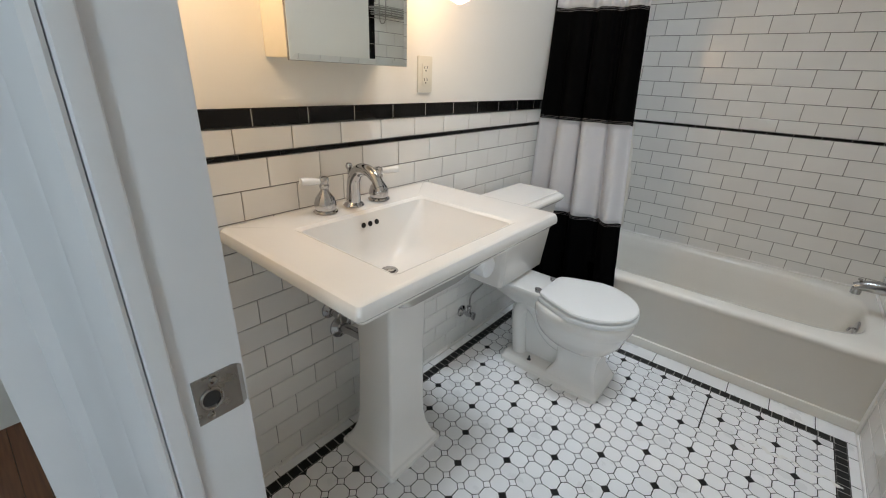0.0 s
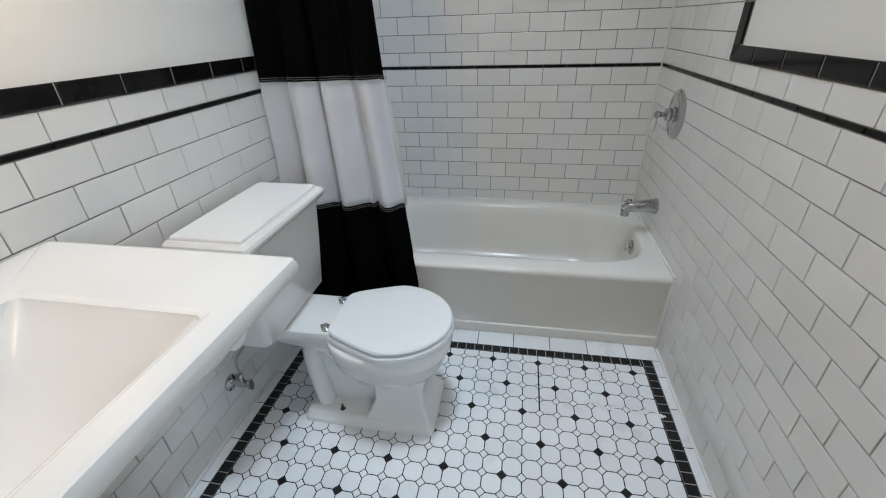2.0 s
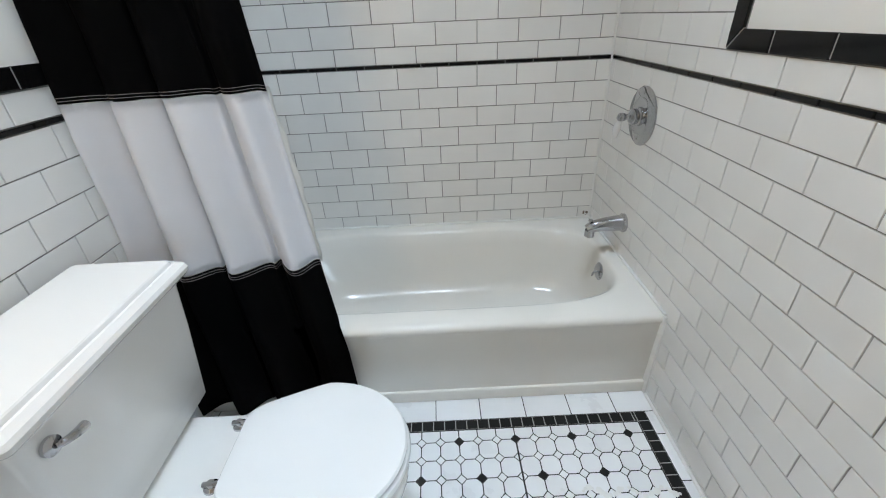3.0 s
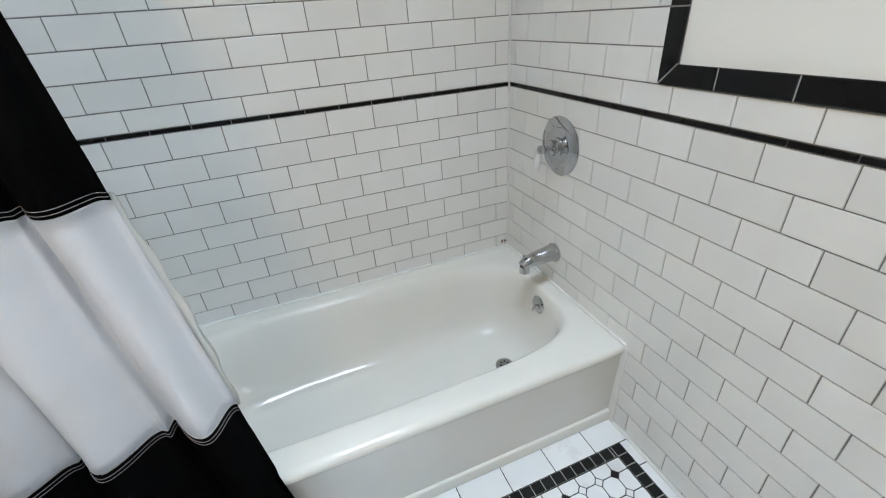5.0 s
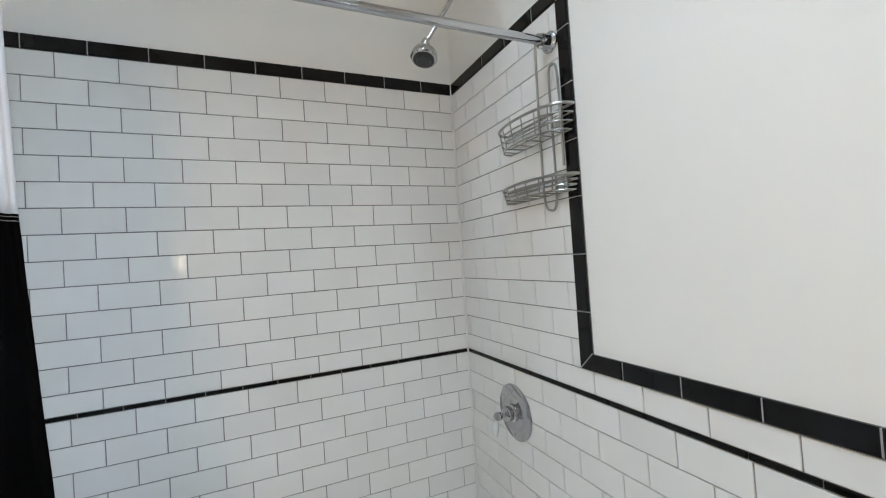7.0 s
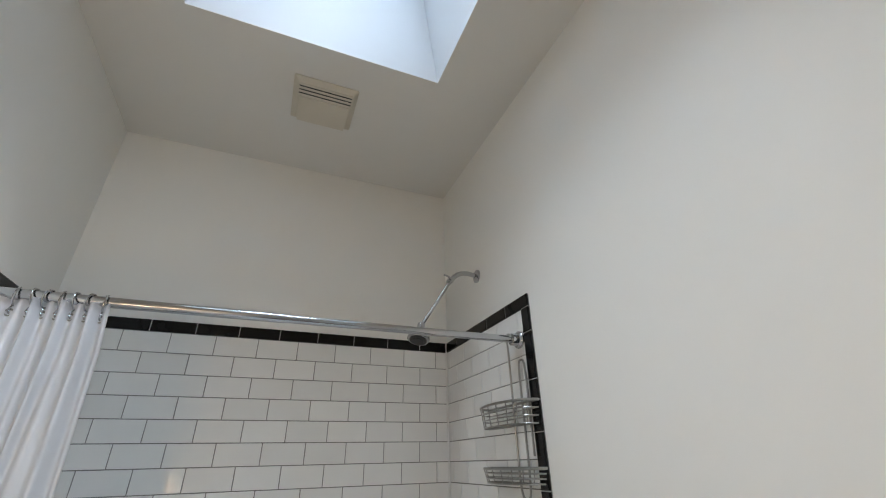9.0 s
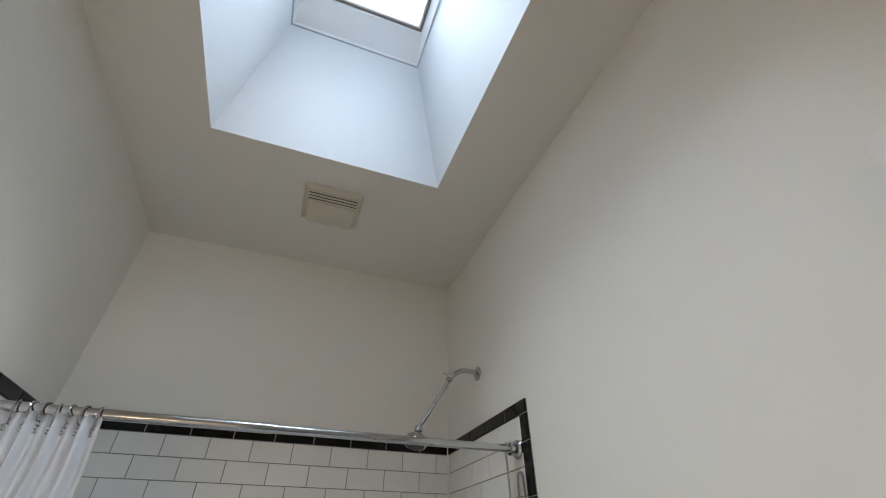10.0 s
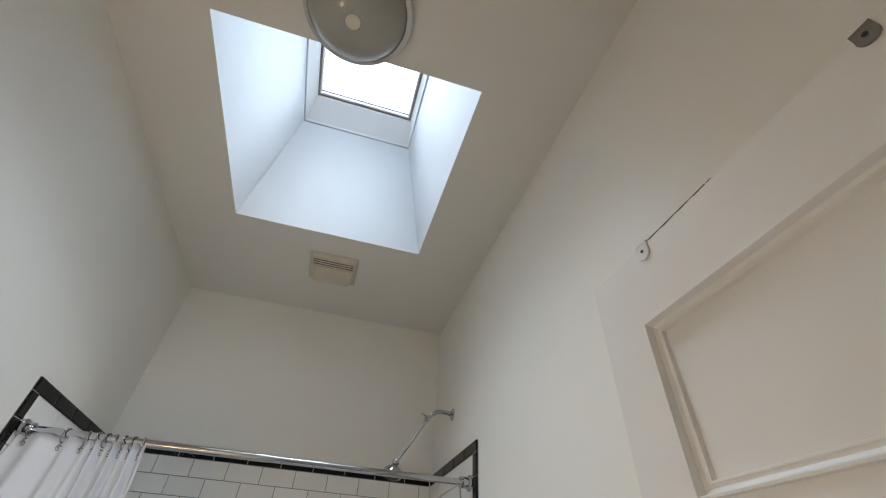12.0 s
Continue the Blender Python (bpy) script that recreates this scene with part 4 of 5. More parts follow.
# ---- curtain rod and curtain ----
RY, RZ = 1.750, 2.024
rod = thing("curtain_rod", "polished chrome shower curtain rod across the tub alcove", "curtain rod", at=(0, RY, RZ))
bm = bmesh.new()
tube(bm, [(XL + 0.001, 0, 0), (0.75, 0, 0)], 0.0135, 20, smooth=False)
part("tube", bm, M_CHROME, rod)
bm = bmesh.new()
tube(bm, [(0.75, 0, 0), (XR - 0.001, 0, 0)], 0.0120, 20, smooth=False)
part("tube", bm, M_CHROME, rod)
for x_, s_ in ((XL, 1), (XR, -1)):
    b = bmesh.new()
    lathe(b, [(0.0, 0.0), (0.029, 0.0), (0.030, 0.006), (0.026, 0.012), (0.022, 0.014), (0.0205, 0.034), (0.0, 0.034)], pose(x_, 0, 0, 0, 90 * s_, 0), 28)
    part("flange", b, M_CHROME, rod)

curtain = thing("shower_curtain", "black and white banded cloth shower curtain drawn to one side", "shower curtain", at=(0, 0, 0))
NS = 150


def lerp(a, b_, t_):
    return a + (b_ - a) * t_


def table(v, rows):
    """Straight-line look-up in (key, value) rows."""
    if v >= rows[0][0]:
        return rows[0][1]
    for (k0, v0), (k1, v1) in zip(rows, rows[1:]):
        if v >= k1:
            return lerp(v0, v1, (v - k0) / (k1 - k0))
    return rows[-1][1]


RIGHT = [(2.01, 0.350), (1.90, 0.362), (1.55, 0.376), (1.07, 0.412), (0.62, 0.463), (0.28, 0.505), (0.10, 0.515)]
LEFT = [(2.01, -0.020), (0.62, -0.016), (0.10, 0.01)]
DEEP_WALL = [(2.01, 1.745), (1.75, 1.680), (1.45, 1.650), (1.07, 1.650), (0.62, 1.640), (0.10, 1.610)]
DEEP_FREE = [(2.01, 1.742), (1.55, 1.722), (1.07, 1.695), (0.62, 1.655), (0.36, 1.625), (0.10, 1.612)]
PLEATS = (-0.10, 0.02, 0.30, 0.56, 0.90, 1.14)       # crests of the wide folds along the cloth


RINGS = (0.05, 0.33, 0.50, 0.585, 0.655, 0.725, 0.80, 0.875, 0.955)


def fold_phase(s_):
    """Counts the rings up to s; the cloth hangs in one fold between two rings."""
    edges = (-0.13,) + RINGS + (1.02,)
    for i, (a, c) in enumerate(zip(edges, edges[1:])):
        if s_ <= c:
            return i + (s_ - a) / (c - a)
    return len(edges) - 1


def pleat_phase(s_):
    for i, (a, c) in enumerate(zip(PLEATS, PLEATS[1:])):
        if s_ <= c:
            return i + (s_ - a) / (c - a)
    return len(PLEATS) - 1


def cloth(s_, z):
    """A point of the curtain: s from the wall to the free edge. Close folds at the rings run into four wide pleats below."""
    low = min(1.0, max(0.0, (2.0 - z) / 1.4))
    p = 2 * math.pi * pleat_phase(s_ + 0.012 * math.sin(3.1 * z + 4 * s_))
    wide = -0.030 * math.cos(p) - 0.009 * math.cos(2 * p + 0.6) + 0.004 * math.sin(2 * math.pi * (6.3 * s_ + 0.3 * z))
    ring = fold_phase(s_)
    tight = 0.012 - 0.040 * (0.5 - 0.5 * math.cos(2 * math.pi * ring)) * (1.0, 1.0, 0.95, 0.35, 1.05, 0.3, 1.0, 0.4, 1.1, 0.5, 0.3)[int(ring)]
    fade = min(1, low * 1.6)
    x = lerp(table(z, LEFT), table(z, RIGHT), s_) + 0.019 * fade * math.sin(p) * min(1.0, 6 * s_, 6 * (1 - s_))
    y = lerp(table(z, DEEP_WALL), table(z, DEEP_FREE), s_) + lerp(tight, wide, fade) * (0.8 + 0.35 * low)
    crease = noise.noise(Vector((9 * s_, 5.0 * z, 1.3))) + 0.5 * noise.noise(Vector((20 * s_, 15.0 * z, 4.1)))
    y += 0.008 * crease * low
    if z < 0.40:
        y = min(y, TUBF - 0.012)
    return x, y, z


def band(z0, z1, off=0.0):
    b = bmesh.new()
    grid = []
    rows = max(2, int((z1 - z0) / 0.022))
    for i in range(rows + 1):
        z = lerp(z0, z1, i / rows)
        row = []
        for j in range(NS + 1):
            s_ = j / NS
            hem = 0.005 * math.cos(2 * math.pi * pleat_phase(s_)) * min(1, max(0, (1.9 - z) / 1.2))
            x, y, zz_ = cloth(s_, z + hem if z < 1.9 else z)
            row.append(b.verts.new((x, y - off, zz_)))
        grid.append(row)
    for a, c in zip(grid, grid[1:]):
        for j in range(NS):
            b.faces.new((a[j], a[j + 1], c[j + 1], c[j]))
    bmesh.ops.solidify(b, geom=b.faces[:], thickness=0.0012)
    return b


BANDS = [(1.555, 2.012, M_CURTW, "white cloth band"), (1.068, 1.553, M_CURTB, "black cloth band"), (0.615, 1.066, M_CURTW, "white cloth band"), (0.10, 0.613, M_CURTB, "black cloth band")]
for z0, z1, m_, lab in BANDS:
    part("cloth_band", band(z0, z1), m_, curtain, lab, angle=80)
for z in (1.548, 1.541, 1.074, 1.081, 0.606, 0.599):
    b = bmesh.new()
    pts = []
    for j in range(NS + 1):
        s_ = j / NS
        hem = 0.005 * math.cos(2 * math.pi * pleat_phase(s_)) * min(1, max(0, (1.9 - z) / 1.2))
        x, y, zz_ = cloth(s_, z + hem)
        pts.append((x, y - 0.0016, zz_))
    tube(b, pts, 0.0007, 5, smooth=False)
    part("stitching", b, M_THREAD, curtain)

# pale liner showing past the free edge
b = bmesh.new()
rows_ = []
for i in range(22):
    z = lerp(0.60, 1.075, i / 21)
    x, y, _ = cloth(0.985, z)
    w_ = 0.009 + 0.008 * math.sin(math.pi * i / 21) + 0.003 * math.sin(i * 1.3)
    rows_.append([b.verts.new((x + w_ * k / 4, y + 0.010 + 0.003 * math.sin(k * 1.4 + i * 0.25), z)) for k in range(5)])
for r0, r1 in zip(rows_, rows_[1:]):
    for k in range(4):
        b.faces.new((r0[k], r0[k + 1], r1[k + 1], r1[k]))
bmesh.ops.solidify(b, geom=b.faces[:], thickness=0.001)
part("liner", b, M_LINER, curtain, "cream liner edge", angle=80)

for i, s_ in enumerate(RINGS):
    x, y, z = cloth(s_, 1.985)
    rg = thing("curtain_ring", "chrome double hook curtain ring on the rod", "curtain ring", "rings on the curtain rod", at=(x, RY, RZ))
    b = bmesh.new()
    tube(b, [(0.004 * math.sin(i * 2.1 + a * 0.3), 0.022 * math.sin(a / 14 * 2 * math.pi), 0.022 * math.cos(a / 14 * 2 * math.pi) - 0.006) for a in range(14)], 0.0022, 8, smooth=False, close=True)
    part("loop", b, M_CHROME, rg)
    b = bmesh.new()
    tube(b, [(0, 0, -0.027), (0, y - RY - 0.006, -0.034), (0, y - RY - 0.008, -0.044), (0, y - RY + 0.004, -0.048)], 0.0022, 8)
    part("hook", b, M_CHROME, rg)
    b = bmesh.new()
    tube(b, [(0.008 * math.cos(a / 12 * 2 * math.pi), y - RY - 0.002, 0.008 * math.sin(a / 12 * 2 * math.pi) - 0.045) for a in range(12)], 0.0022, 6, smooth=False, close=True)
    part("grommet", b, M_SATIN, rg)

# ---- wire shower caddy ----
caddy = thing("shower_caddy", "satin steel wire shower caddy with two baskets hung from the rod", "shower caddy", at=(XR - 0.012, 1.80, 2.045))
bm = bmesh.new()
tube(bm, [(-0.030, -0.064, -0.015), (-0.031, -0.050, -0.004), (-0.030, -0.036, -0.015), (-0.014, -0.010, -0.09), (0, 0.012, -0.30), (0, 0.010, -0.46), (0, -0.015, -0.495), (0, -0.042, -0.47), (0, -0.045, -0.30), (0, -0.045, -0.12), (0, -0.062, -0.092), (0, -0.08, -0.12), (0, -0.082, -0.30), (0, -0.082, -0.38)], 0.0036, 10, 6)
part("spine", bm, M_SATIN, caddy)


def basket(z, depth, y0, y1, drop):
    def outline(g):
        pts = []
        for i in range(25):
            a = math.pi * i / 24
            pts.append((-depth * g * math.sin(a) ** 0.75, lerp(y0, y1, 0.5 - 0.5 * math.cos(a) * g), 0))
        return pts
    b = bmesh.new()
    top = [(x, y, z) for x, y, _ in outline(1.0)] + [(0, lerp(y1, y0, u / 6), z) for u in range(1, 6)]
    tube(b, top, 0.0042, 10, smooth=False, close=True)
    part("top_rail", b, M_SATIN, caddy)
    for k in range(1, 4):
        b = bmesh.new()
        g = 1 - 0.03 * k
        low = [(x, y, z - drop * k / 3) for x, y, _ in outline(g)] + [(0, lerp(lerp(y0, y1, 0.5 + 0.5 * g), lerp(y0, y1, 0.5 - 0.5 * g), u / 6), z - drop * k / 3) for u in range(1, 6)]
        tube(b, low, 0.0023, 6, smooth=False, close=True)
        part("basket_wire", b, M_SATIN, caddy)
    for k in range(1, 9):
        b = bmesh.new()
        a = math.pi * k / 9
        xo, yo = -depth * 0.91 * math.sin(a) ** 0.75, lerp(y0, y1, 0.5 - 0.5 * math.cos(a) * 0.91)
        tube(b, [(-depth * math.sin(a) ** 0.75, lerp(y0, y1, 0.5 - 0.5 * math.cos(a)), z), (xo, yo, z - drop), (0, yo, z - drop)], 0.0021, 6, smooth=False)
        part("basket_wire", b, M_SATIN, caddy)


basket(-0.225, 0.078, -0.135, 0.180, 0.066)
basket(-0.412, 0.078, -0.135, 0.180, 0.040)

# ---- ceiling fan grille and lamp ----
fan = thing("exhaust_fan_grille", "aged ivory plastic exhaust fan grille on the ceiling", "exhaust fan", at=(0.775, 1.915, CEIL))
bm = bmesh.new()
loft(bm, [rect_ring(-0.128, 0.128, -0.118, 0.118, -0.0005, 0.008), rect_ring(-0.128, 0.128, -0.118, 0.118, -0.006, 0.008), rect_ring(-0.104, 0.104, -0.098, 0.098, -0.026, 0.008)])
part("grille_body", bm, M_FANW, fan, angle=20)
part("cover_plate", boxed(-0.100, 0.100, -0.040, 0.098, -0.038, -0.0262, 0.002), M_FANW, fan)
part("slat_block", boxed(-0.112, 0.112, -0.104, -0.0402, -0.033, -0.0240, 0.002), M_FANW, fan)
# Slots are dark strips proud of the block, drawing the shade of openings.
for k in range(3):
    part("slot", boxed(-0.104, 0.104, -0.097 + k * 0.0185, -0.0915 + k * 0.0185, -0.0336, -0.0310), M_HOLE, fan, smooth=False)

lamp = thing("ceiling_lamp", "unlit round ceiling lamp with a grey glass dome", "ceiling lamp", at=(0.737, 0.560, CEIL))
bm = bmesh.new()
lathe(bm, [(0.0, -0.0005), (0.168, -0.0005), (0.170, -0.012), (0.166, -0.024), (0.152, -0.030), (0.148, -0.024), (0.0, -0.02)], None, 64)
part("ring", bm, M_RING, lamp)
bm = bmesh.new()
lathe(bm, [(0.150, -0.024), (0.146, -0.042), (0.128, -0.066), (0.098, -0.086), (0.06, -0.098), (0.02, -0.102), (0.0, -0.102)], None, 64)
part("dome", bm, M_FROST, lamp)
bm = bmesh.new()
lathe(bm, [(0.0, -0.100), (0.021, -0.100), (0.022, -0.105), (0.018, -0.110), (0.008, -0.113), (0.0, -0.114)], None, 28)
part("finial", bm, M_IVORY, lamp)

# ---- tiles: walls ----
_sizes = {}


def piece_mesh(pts, thick, edge, mat, key):
    """A slab with chamfered edges over an outline, back on w = 0."""
    key = (key, mat.name)
    if key in _sizes:
        return _sizes[key]
    k = len(pts)
    cx, cy = sum(p[0] for p in pts) / k, sum(p[1] for p in pts) / k
    r = max(1e-4, min(math.hypot((pts[i][0] + pts[(i + 1) % k][0]) / 2 - cx, (pts[i][1] + pts[(i + 1) % k][1]) / 2 - cy) for i in range(k)))
    g = max(0.2, 1 - edge / r)
    v = [(x, y, 0) for x, y in pts] + [(x, y, thick - edge * 0.6) for x, y in pts] + [(cx + (x - cx) * g, cy + (y - cy) * g, thick) for x, y in pts]
    if k == 4:
        xs, ys = [p[0] for p in pts], [p[1] for p in pts]
        x0, x1, y0, y1 = min(xs), max(xs), min(ys), max(ys)
        if all(abs(x - x0) < 1e-6 or abs(x - x1) < 1e-6 for x in xs) and all(abs(y - y0) < 1e-6 or abs(y - y1) < 1e-6 for y in ys):
            v[8:] = [(x + (edge if abs(x - x0) < 1e-6 else -edge), y + (edge if abs(y - y0) < 1e-6 else -edge), thick) for x, y in pts]
    f = [[i, (i + 1) % k, k + (i + 1) % k, k + i] for i in range(k)] + [[k + i, k + (i + 1) % k, 2 * k + (i + 1) % k, 2 * k + i] for i in range(k)] + [list(range(2 * k, 3 * k))]
    me = bpy.data.meshes.new("tile")
    me.from_pydata(v, [], f)
    me.materials.append(mat)
    _sizes[key] = me
    return me


def frame_matrix(o, u, v, w):
    return Matrix(((u[0], v[0], w[0], o[0]), (u[1], v[1], w[1], o[1]), (u[2], v[2], w[2], o[2]), (0, 0, 0, 1)))


rnd = random.Random(4)


def lay(wall, base, name, u0, u1, v0, v1, mat, thick, edge=0.0012, tilt=0.12):
    """One rectangular piece on a plane."""
    w, h = u1 - u0 - GROUT, v1 - v0 - GROUT
    if w < 0.006 or h < 0.006:
        return
    w, h = round(w, 4), round(h, 4)
    me = piece_mesh([(-w / 2, -h / 2), (w / 2, -h / 2), (w / 2, h / 2), (-w / 2, h / 2)], thick, edge, mat, (w, h, thick))
    ob = new(name, me)
    ob.parent = wall
    ob.matrix_local = base @ pose((u0 + u1) / 2, (v0 + v1) / 2, 0, rnd.uniform(-tilt, tilt), rnd.uniform(-tilt, tilt), 0)
    return ob


def run(wall, base, name, u0, u1, v0, v1, joint, length, mat, thick, **k):
    """A course of pieces from u0 to u1 with joints at joint + i * length."""
    a = u0
    i = math.ceil((u0 - joint) / length + 1e-6)
    while a < u1 - 1e-6:
        b_ = min(u1, joint + i * length)
        lay(wall, base, name, a, b_, v0, v1, mat, thick, **k)
        a, i = b_, i + 1


def rows_of(z0, z1):
    """Course heights upward: full rows below the stripe, a cut row above it, then full rows."""
    out = []
    top = STRIPE - 0.007
    n_ = 1
    while top - (n_ - 1) * TILE_H > z0 + 0.01:
        out.append((max(z0, top - n_ * TILE_H), top - (n_ - 1) * TILE_H, n_))
        n_ += 1
    z, n_ = STRIPE + 0.007, 1
    while z < z1 - 0.006:
        h = TILE_H * 0.79 if n_ == 1 else TILE_H
        out.append((z, min(z1, z + h), n_ + 1))
        z, n_ = z + h, n_ + 1
    return out


BASEW = 0.0035     # grout face behind the tile face
TH = BASEW + 0.0005


def tile_wall(wall, base, u_far, u_near, u_alc, joint, flip, stripe, stripe_w, w):
    """Side walls: u runs along the wall; the tub alcove is taller. flip: +1 where u grows toward the tub."""
    lo, hi = (u_near, u_far) if flip > 0 else (u_far, u_near)
    for v0, v1, n_ in rows_of(0.001, TRIM0):
        run(wall, base, "tile", lo, hi, v0, v1, joint + (w / 2 if n_ % 2 == 0 else 0), w, M_TILE, TH)
    run(wall, base, "stripe_tile", lo, hi, STRIPE - 0.007, STRIPE + 0.007, stripe, stripe_w, M_BLACK, TH + 0.001)
    a0, a1 = (u_alc[1], u_far) if flip > 0 else (u_far, u_alc[1])
    for v0, v1, n_ in rows_of(TRIM0 - 0.3, TOP0):
        if v0 >= TRIM0 - 0.005:
            run(wall, base, "tile", a0, a1, v0, v1, joint + (w / 2 if n_ % 2 == 0 else 0), w, M_TILE, TH)


def lay_corner(wall, base, pts, flip):
    """A black trim piece cut to a mitre."""
    pts = pts if flip > 0 else pts[::-1]
    cx, cy = sum(p[0] for p in pts) / 4, sum(p[1] for p in pts) / 4
    me = piece_mesh([(x - cx, y - cy) for x, y in pts], TH + 0.003, 0.0015, M_BLACK, ("mitre", round(cx, 3), round(cy, 3), flip))
    ob = new("trim_tile", me)
    ob.parent = wall
    ob.matrix_local = base @ pose(cx, cy, 0)


def cap_tiles(wall, base, u_far, u_near, u_alc, joint, flip, w):
    e = dict(edge=0.003, tilt=0.05)
    i0, i1 = u_alc
    lo, hi = (u_near, i0) if flip > 0 else (i0, u_near)
    steps = math.floor(flip * (i0 - joint) / w)
    last = joint + flip * steps * w
    lo, hi = (lo, last) if flip > 0 else (last, hi)
    run(wall, base, "trim_tile", lo, hi, TRIM0, TRIM1, joint, w, M_BLACK, TH + 0.003, **e)
    h = GROUT / 2
    lay_corner(wall, base, [(last + flip * h, TRIM0 + h), (i1 - flip * 3 * h, TRIM0 + h), (i0 - flip * h, TRIM1 - h), (last + flip * h, TRIM1 - h)], flip)
    lay_corner(wall, base, [(i1 - flip * h, TRIM0 + 3 * h), (i1 - flip * h, 1.265 - h), (i0 + flip * h, 1.265 - h), (i0 + flip * h, TRIM1 + h)], flip)
    a, b_ = min(i0, i1), max(i0, i1)
    z = 1.265
    while z < TOP0 - 1e-6:
        z2 = min(TOP0, z + TILE_W)
        lay(wall, base, "trim_tile", a, b_, z, z2, M_BLACK, TH + 0.003, **e)
        z = z2
    lo, hi = (i0, u_far) if flip > 0 else (u_far, i0)
    run(wall, base, "trim_tile", lo, hi, TOP0, TOP1, i0, w, M_BLACK, TH + 0.003, **e)


west = frame_matrix((XL - BASEW, 0, 0), (0, 1, 0), (0, 0, 1), (1, 0, 0))
east = frame_matrix((XR + BASEW, 0, 0), (0, -1, 0), (0, 0, 1), (-1, 0, 0))
north = frame_matrix((0, YB + BASEW, 0), (1, 0, 0), (0, 0, 1), (0, -1, 0))

bm = bmesh.new()
box(bm, XL - BED - 0.004, XL - BASEW, YD + 0.001, ALC0, 0.0, TRIM1 - 0.002)
box(bm, XL - BED - 0.004, XL - BASEW, ALC0 + 0.001, YB, 0.0, TOP1 - 0.002)
part("grout_bed", bm, M_GROUT, wall_west, smooth=False)
bm = bmesh.new()
box(bm, XR + BASEW, XR + BED + 0.004, YD + 0.001, ALC0, 0.0, TRIM1 - 0.002)
box(bm, XR + BASEW, XR + BED + 0.004, ALC0 + 0.001, YB, 0.0, TOP1 - 0.002)
part("grout_bed", bm, M_GROUT, wall_east, smooth=False)
for wall_, x0, x1 in ((wall_west, XL - BED, XL + 0.0012), (wall_east, XR - 0.0012, XR + BED)):
    bm = bmesh.new()
    box(bm, x0, x1, YD + 0.004, ALC0 + 0.001, TRIM0 + 0.003, TRIM1 - 0.003)
    box(bm, x0, x1, ALC0 + 0.003, ALC1 - 0.003, TRIM0 + 0.003, TOP1 - 0.003)
    box(bm, x0, x1, ALC1 - 0.003, YB - 0.002, TOP0 + 0.003, TOP1 - 0.003)
    part("trim_grout", bm, M_GROUTL, wall_, smooth=False)
part("trim_grout", boxed(XL, XR, YB - 0.0012, YB + BED, TOP0 + 0.003, TOP1 - 0.003), M_GROUTL, wall_north, smooth=False)
part("grout_bed", boxed(XL, XR, YB + BASEW, YB + BED + 0.004, 0.25, TOP1 - 0.002), M_GROUT, wall_north, smooth=False)

tile_wall(wall_west, west, YB, YD + 0.002, (ALC0, ALC1), 0.012, 1, 0.098, 0.1118, TILE_WEST)
cap_tiles(wall_west, west, YB, YD + 0.002, (ALC0, ALC1), 0.143, 1, TILE_WEST)
tile_wall(wall_east, east, -YB, -YD - 0.002, (-ALC0, -ALC1), -1.449, -1, -1.414, 0.109, TILE_EAST)
cap_tiles(wall_east, east, -YB, -YD - 0.002, (-ALC0, -ALC1), -1.274, -1, TILE_EAST)
for v0, v1, n_ in rows_of(RIM + 0.002, TOP0):
    run(wall_north, north, "tile", XL, XR, v0, v1, 0.990 if n_ % 2 == 1 else 0.9114, TILE_NORTH, M_TILE, TH)
run(wall_north, north, "stripe_tile", XL, XR, STRIPE - 0.007, STRIPE + 0.007, 0.0, 0.110, M_BLACK, TH + 0.001)
run(wall_north, north, "trim_tile", XL, XR, TOP0, TOP1, 0.9114, 0.1565, M_BLACK, TH + 0.003, edge=0.003)
for x_ in (XL + 0.0035, XR - 0.0035):
    part("corner_caulk", boxed(x_ - 0.0035, x_ + 0.0035, YB - 0.007, YB - 0.0003, RIM + 0.006, TOP1, 0.002), M_CAULK, wall_north)
for wall_, x0, x1 in ((wall_west, XL - 0.001, XL + 0.008), (wall_east, XR - 0.008, XR + 0.001)):
    part("cove_bead", boxed(x0, x1, YD + 0.01, TUBF + 0.01, -0.001, 0.009, 0.003), M_CAULK, wall_)
# patch of grime where the tub meets the corner
b = bmesh.new()
for i in range(9):
    lathe(b, [(0.0, 0.0), (rnd.uniform(0.002, 0.006), 0.0), (0.002, 0.0008), (0.0, 0.001)], pose(XR - 0.012 - 0.02 * rnd.random(), YB - 0.0045, RIM + 0.010 + 0.02 * rnd.random(), 90, 0, 0), 7)
part("mildew", b, M_GRIME, wall_north, "brown mildew spots in the corner")

# ---- tiles: floor ----
floor = structure("floor", boxed(XL - 0.02, XR + 0.02, -0.2, YB, -0.05, -0.0012), M_FGROUT, "octagon and dot mosaic floor with black border", "floor")
FT = 0.0012
fl = frame_matrix((0, 0, -0.0012), (1, 0, 0), (0, 1, 0), (0, 0, 1))
BI0, BI1, BIY = 0.0475, 1.4455, 1.546      # inner edge of the black border
BO = 0.0375
FG = 0.0033


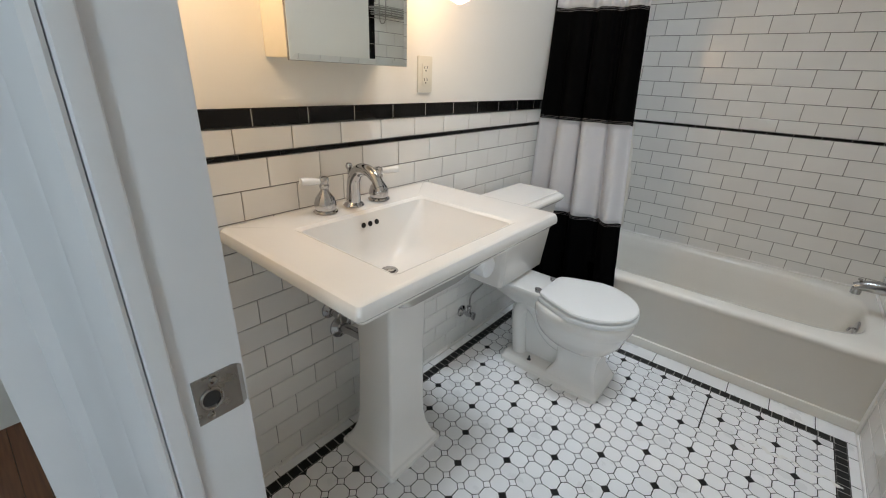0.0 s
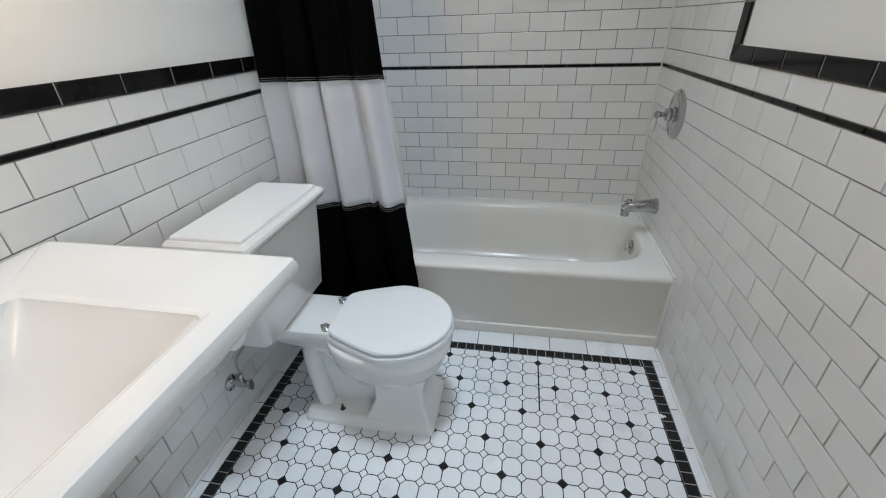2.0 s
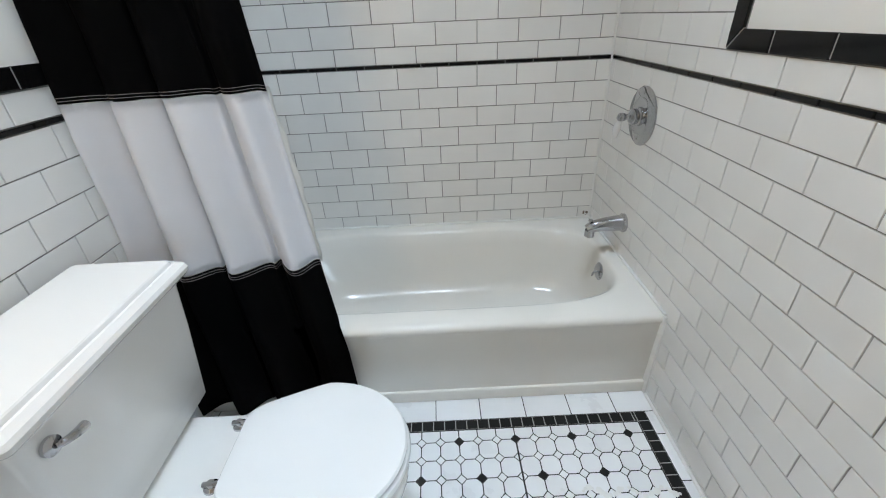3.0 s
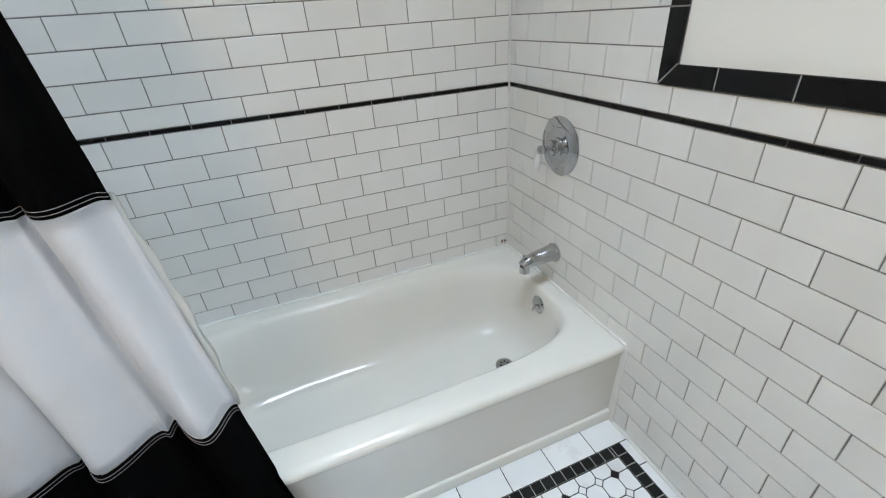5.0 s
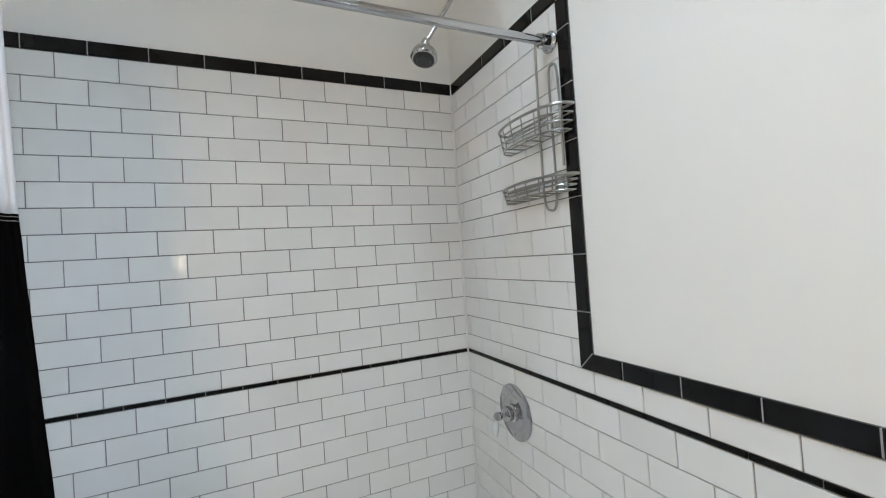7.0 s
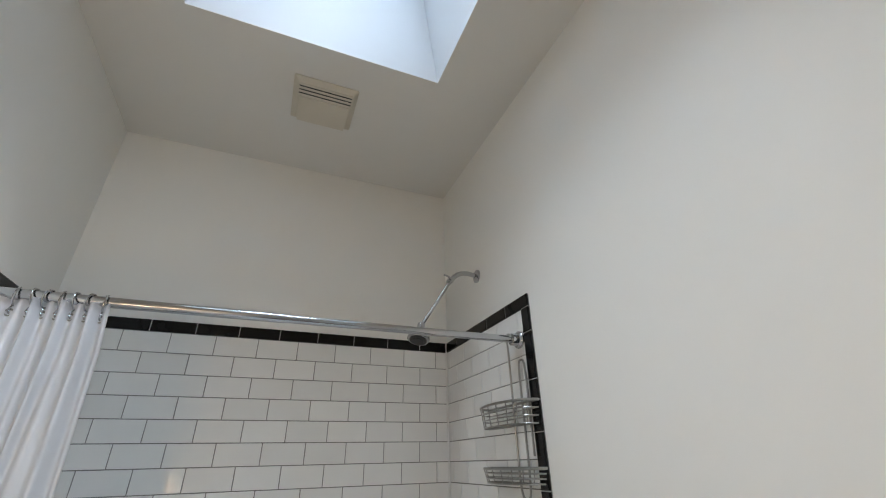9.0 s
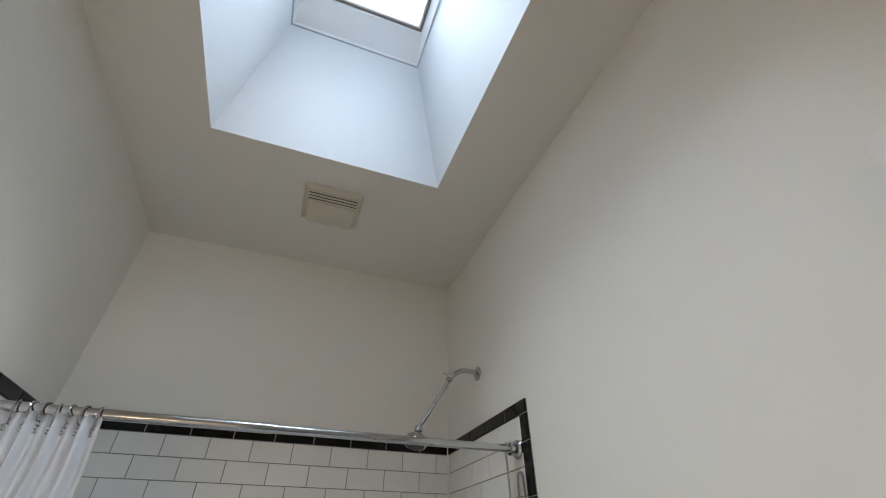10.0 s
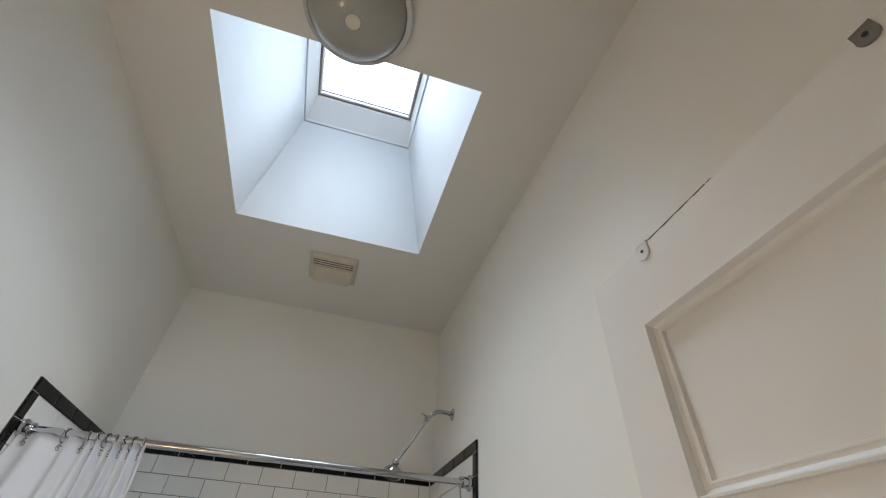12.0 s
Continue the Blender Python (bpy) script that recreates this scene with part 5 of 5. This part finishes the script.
def clip(poly, x0, x1, y0, y1):
    def cut(p, ax, lim, keep):
        out = []
        for i, a in enumerate(p):
            b_ = p[(i + 1) % len(p)]
            ia, ib = keep(a[ax], lim), keep(b_[ax], lim)
            if ia:
                out.append(a)
            if ia != ib:
                t_ = (lim - a[ax]) / (b_[ax] - a[ax])
                out.append((a[0] + (b_[0] - a[0]) * t_, a[1] + (b_[1] - a[1]) * t_))
        return out
    for ax, lim, keep in ((0, x0, lambda q, l_: q >= l_), (0, x1, lambda q, l_: q <= l_), (1, y0, lambda q, l_: q >= l_), (1, y1, lambda q, l_: q <= l_)):
        if poly:
            poly = cut(poly, ax, lim, keep)
    return poly


NODE = (1.088, 1.377)
CUT = 0.235 * PITCH
hp, hq = PITCH / 2 - FG / 2, PITCHY / 2 - FG / 2
OCT = [(-hp + CUT, -hq), (hp - CUT, -hq), (hp, -hq + CUT), (hp, hq - CUT), (hp - CUT, hq), (-hp + CUT, hq), (-hp, hq - CUT), (-hp, -hq + CUT)]
dq = CUT - FG * 0.25
DOT = [(0, -dq), (dq, 0), (0, dq), (-dq, 0)]
rest = {"octagon_tile": bmesh.new(), "white_dot": bmesh.new()}


def set_piece(name, poly, cx, cy, mat, near):
    pts = clip([(cx + x, cy + y) for x, y in poly], BI0 + FG, BI1 - FG, -0.16, BIY - FG)
    if len(pts) < 3:
        return
    whole = len(pts) == len(poly) and all(abs(a[0] - cx - p[0]) < 1e-6 and abs(a[1] - cy - p[1]) < 1e-6 for a, p in zip(pts, poly))
    if max(p[0] for p in pts) - min(p[0] for p in pts) < 0.004 or max(p[1] for p in pts) - min(p[1] for p in pts) < 0.004:
        return
    if near:
        if whole:
            me = piece_mesh(poly, FT, 0.0009, mat, name)
            ob, at = new(name, me), (cx, cy)
        else:
            mx_, my_ = sum(p[0] for p in pts) / len(pts), sum(p[1] for p in pts) / len(pts)
            me = piece_mesh([(x - mx_, y - my_) for x, y in pts], FT, 0.0009, mat, (name, round(cx, 4), round(cy, 4)))
            ob, at = new(name, me), (mx_, my_)
        ob.parent = floor
        ob.matrix_local = fl @ pose(at[0], at[1], 0, rnd.uniform(-0.2, 0.2), rnd.uniform(-0.2, 0.2), 0)
    else:
        b_ = rest[name]
        lo = [b_.verts.new((x, y, -0.0012)) for x, y in pts]
        hi = [b_.verts.new((x, y, FT - 0.0012)) for x, y in pts]
        b_.faces.new(hi)
        for i in range(len(pts)):
            b_.faces.new((lo[i], lo[(i + 1) % len(pts)], hi[(i + 1) % len(pts)], hi[i]))


for j in range(-26, 5):
    for i in range(-19, 8):
        nx, ny = NODE[0] + i * PITCH, NODE[1] + j * PITCHY
        near = ny > 0.60
        set_piece("octagon_tile", OCT, nx + PITCH / 2, ny + PITCHY / 2, M_FLOOR, near)
        black = j % 2 == 0 and (i - (-j // 2)) % 3 == 0
        if black:
            set_piece("black_dot", DOT, nx, ny, M_FBLACK, True)
        else:
            set_piece("white_dot", DOT, nx, ny, M_FLOOR, near)
for name, b_ in rest.items():
    tagged(part(name + "_field", b_, M_FLOOR, floor, smooth=False), "white mosaic pieces toward the doorway", kind="stuff")

bm = bmesh.new()
box(bm, BI0 - BO + 0.001, BI0 - 0.001, -0.16, BIY + BO - 0.001, -0.004, -0.0005)
box(bm, BI1 + 0.001, BI1 + BO - 0.001, -0.16, BIY + BO - 0.001, -0.004, -0.0005)
box(bm, BI0 - 0.001, BI1 + 0.001, BIY + 0.001, BIY + BO - 0.001, -0.004, -0.0005)
part("border_grout", bm, M_GROUTL, floor, smooth=False)
GROUT = 0.0030
y = BIY + BO
while y > -0.15:
    for x0 in (BI0 - BO, BI1):
        lay(floor, fl, "border_tile", x0, x0 + BO, y - BO, y, M_FBLACK, FT, 0.0009)
    y -= BO
x = BI0
while x < BI1 - 0.01:
    lay(floor, fl, "border_tile", x, min(BI1, x + BO), BIY, BIY + BO, M_FBLACK, FT, 0.0009)
    x += BO
run(floor, fl, "edge_tile", XL, XR, BIY + BO, TUBF + 0.02, 0.924, TILE_W, M_FLOOR, FT)
fw = frame_matrix((0, 0, -0.0012), (0, 1, 0), (-1, 0, 0), (0, 0, 1))
run(floor, fw, "edge_tile", -0.16, BIY + BO, -(BI0 - BO), -XL, 0.06, TILE_W, M_FLOOR, FT)
run(floor, fw, "edge_tile", -0.16, BIY + BO, -XR, -(BI1 + BO), 0.10, TILE_W, M_FLOOR, FT)

# hall floor boards
y, k_ = -0.262, 0
while y > -1.3:
    x = HX0 + (0.3 if k_ % 2 else 0.0)
    for x0, x1 in ((HX0, 0.1 + 0.3 * (k_ % 3)), (0.1 + 0.3 * (k_ % 3), HX1)):
        b_ = boxed(x0 + 0.001, x1 - 0.001, y - 0.056, y - 0.001, -0.010, 0.0)
        part("floor_board", b_, M_WOOD, hall_floor, smooth=False)
    y, k_ = y - 0.057, k_ + 1
structure("hall_floor_far", boxed(HX0, HX1, HY0, y, -0.05, 0.0), M_WOOD, "red-brown wooden hall floor", "floor")

# white filler smeared along one row of joints
b_ = bmesh.new()
for i in range(26):
    u = i / 25
    lathe(b_, [(0.0, 0.0), (rnd.uniform(0.004, 0.011), 0.0), (0.004, 0.0007), (0.0, 0.0009)], pose(1.19 + 0.27 * u + rnd.uniform(-0.004, 0.004), 1.322 - 0.012 * u + 0.010 * math.sin(u * 17) + rnd.uniform(-0.003, 0.003), 0.0), 8)
part("filler_smear", b_, M_CAULK, floor, "white filler smeared over the mosaic joints")

# wide dark joint where two sheets of the mosaic meet
seam_x = NODE[0] - PITCH
part("sheet_seam", boxed(seam_x - 0.0026, seam_x + 0.0026, NODE[1] - 2 * PITCHY + 0.012, NODE[1] + 2 * PITCHY - 0.012, -0.0010, 0.0003), M_FGROUT, floor, "dark joint between mosaic sheets", smooth=False)
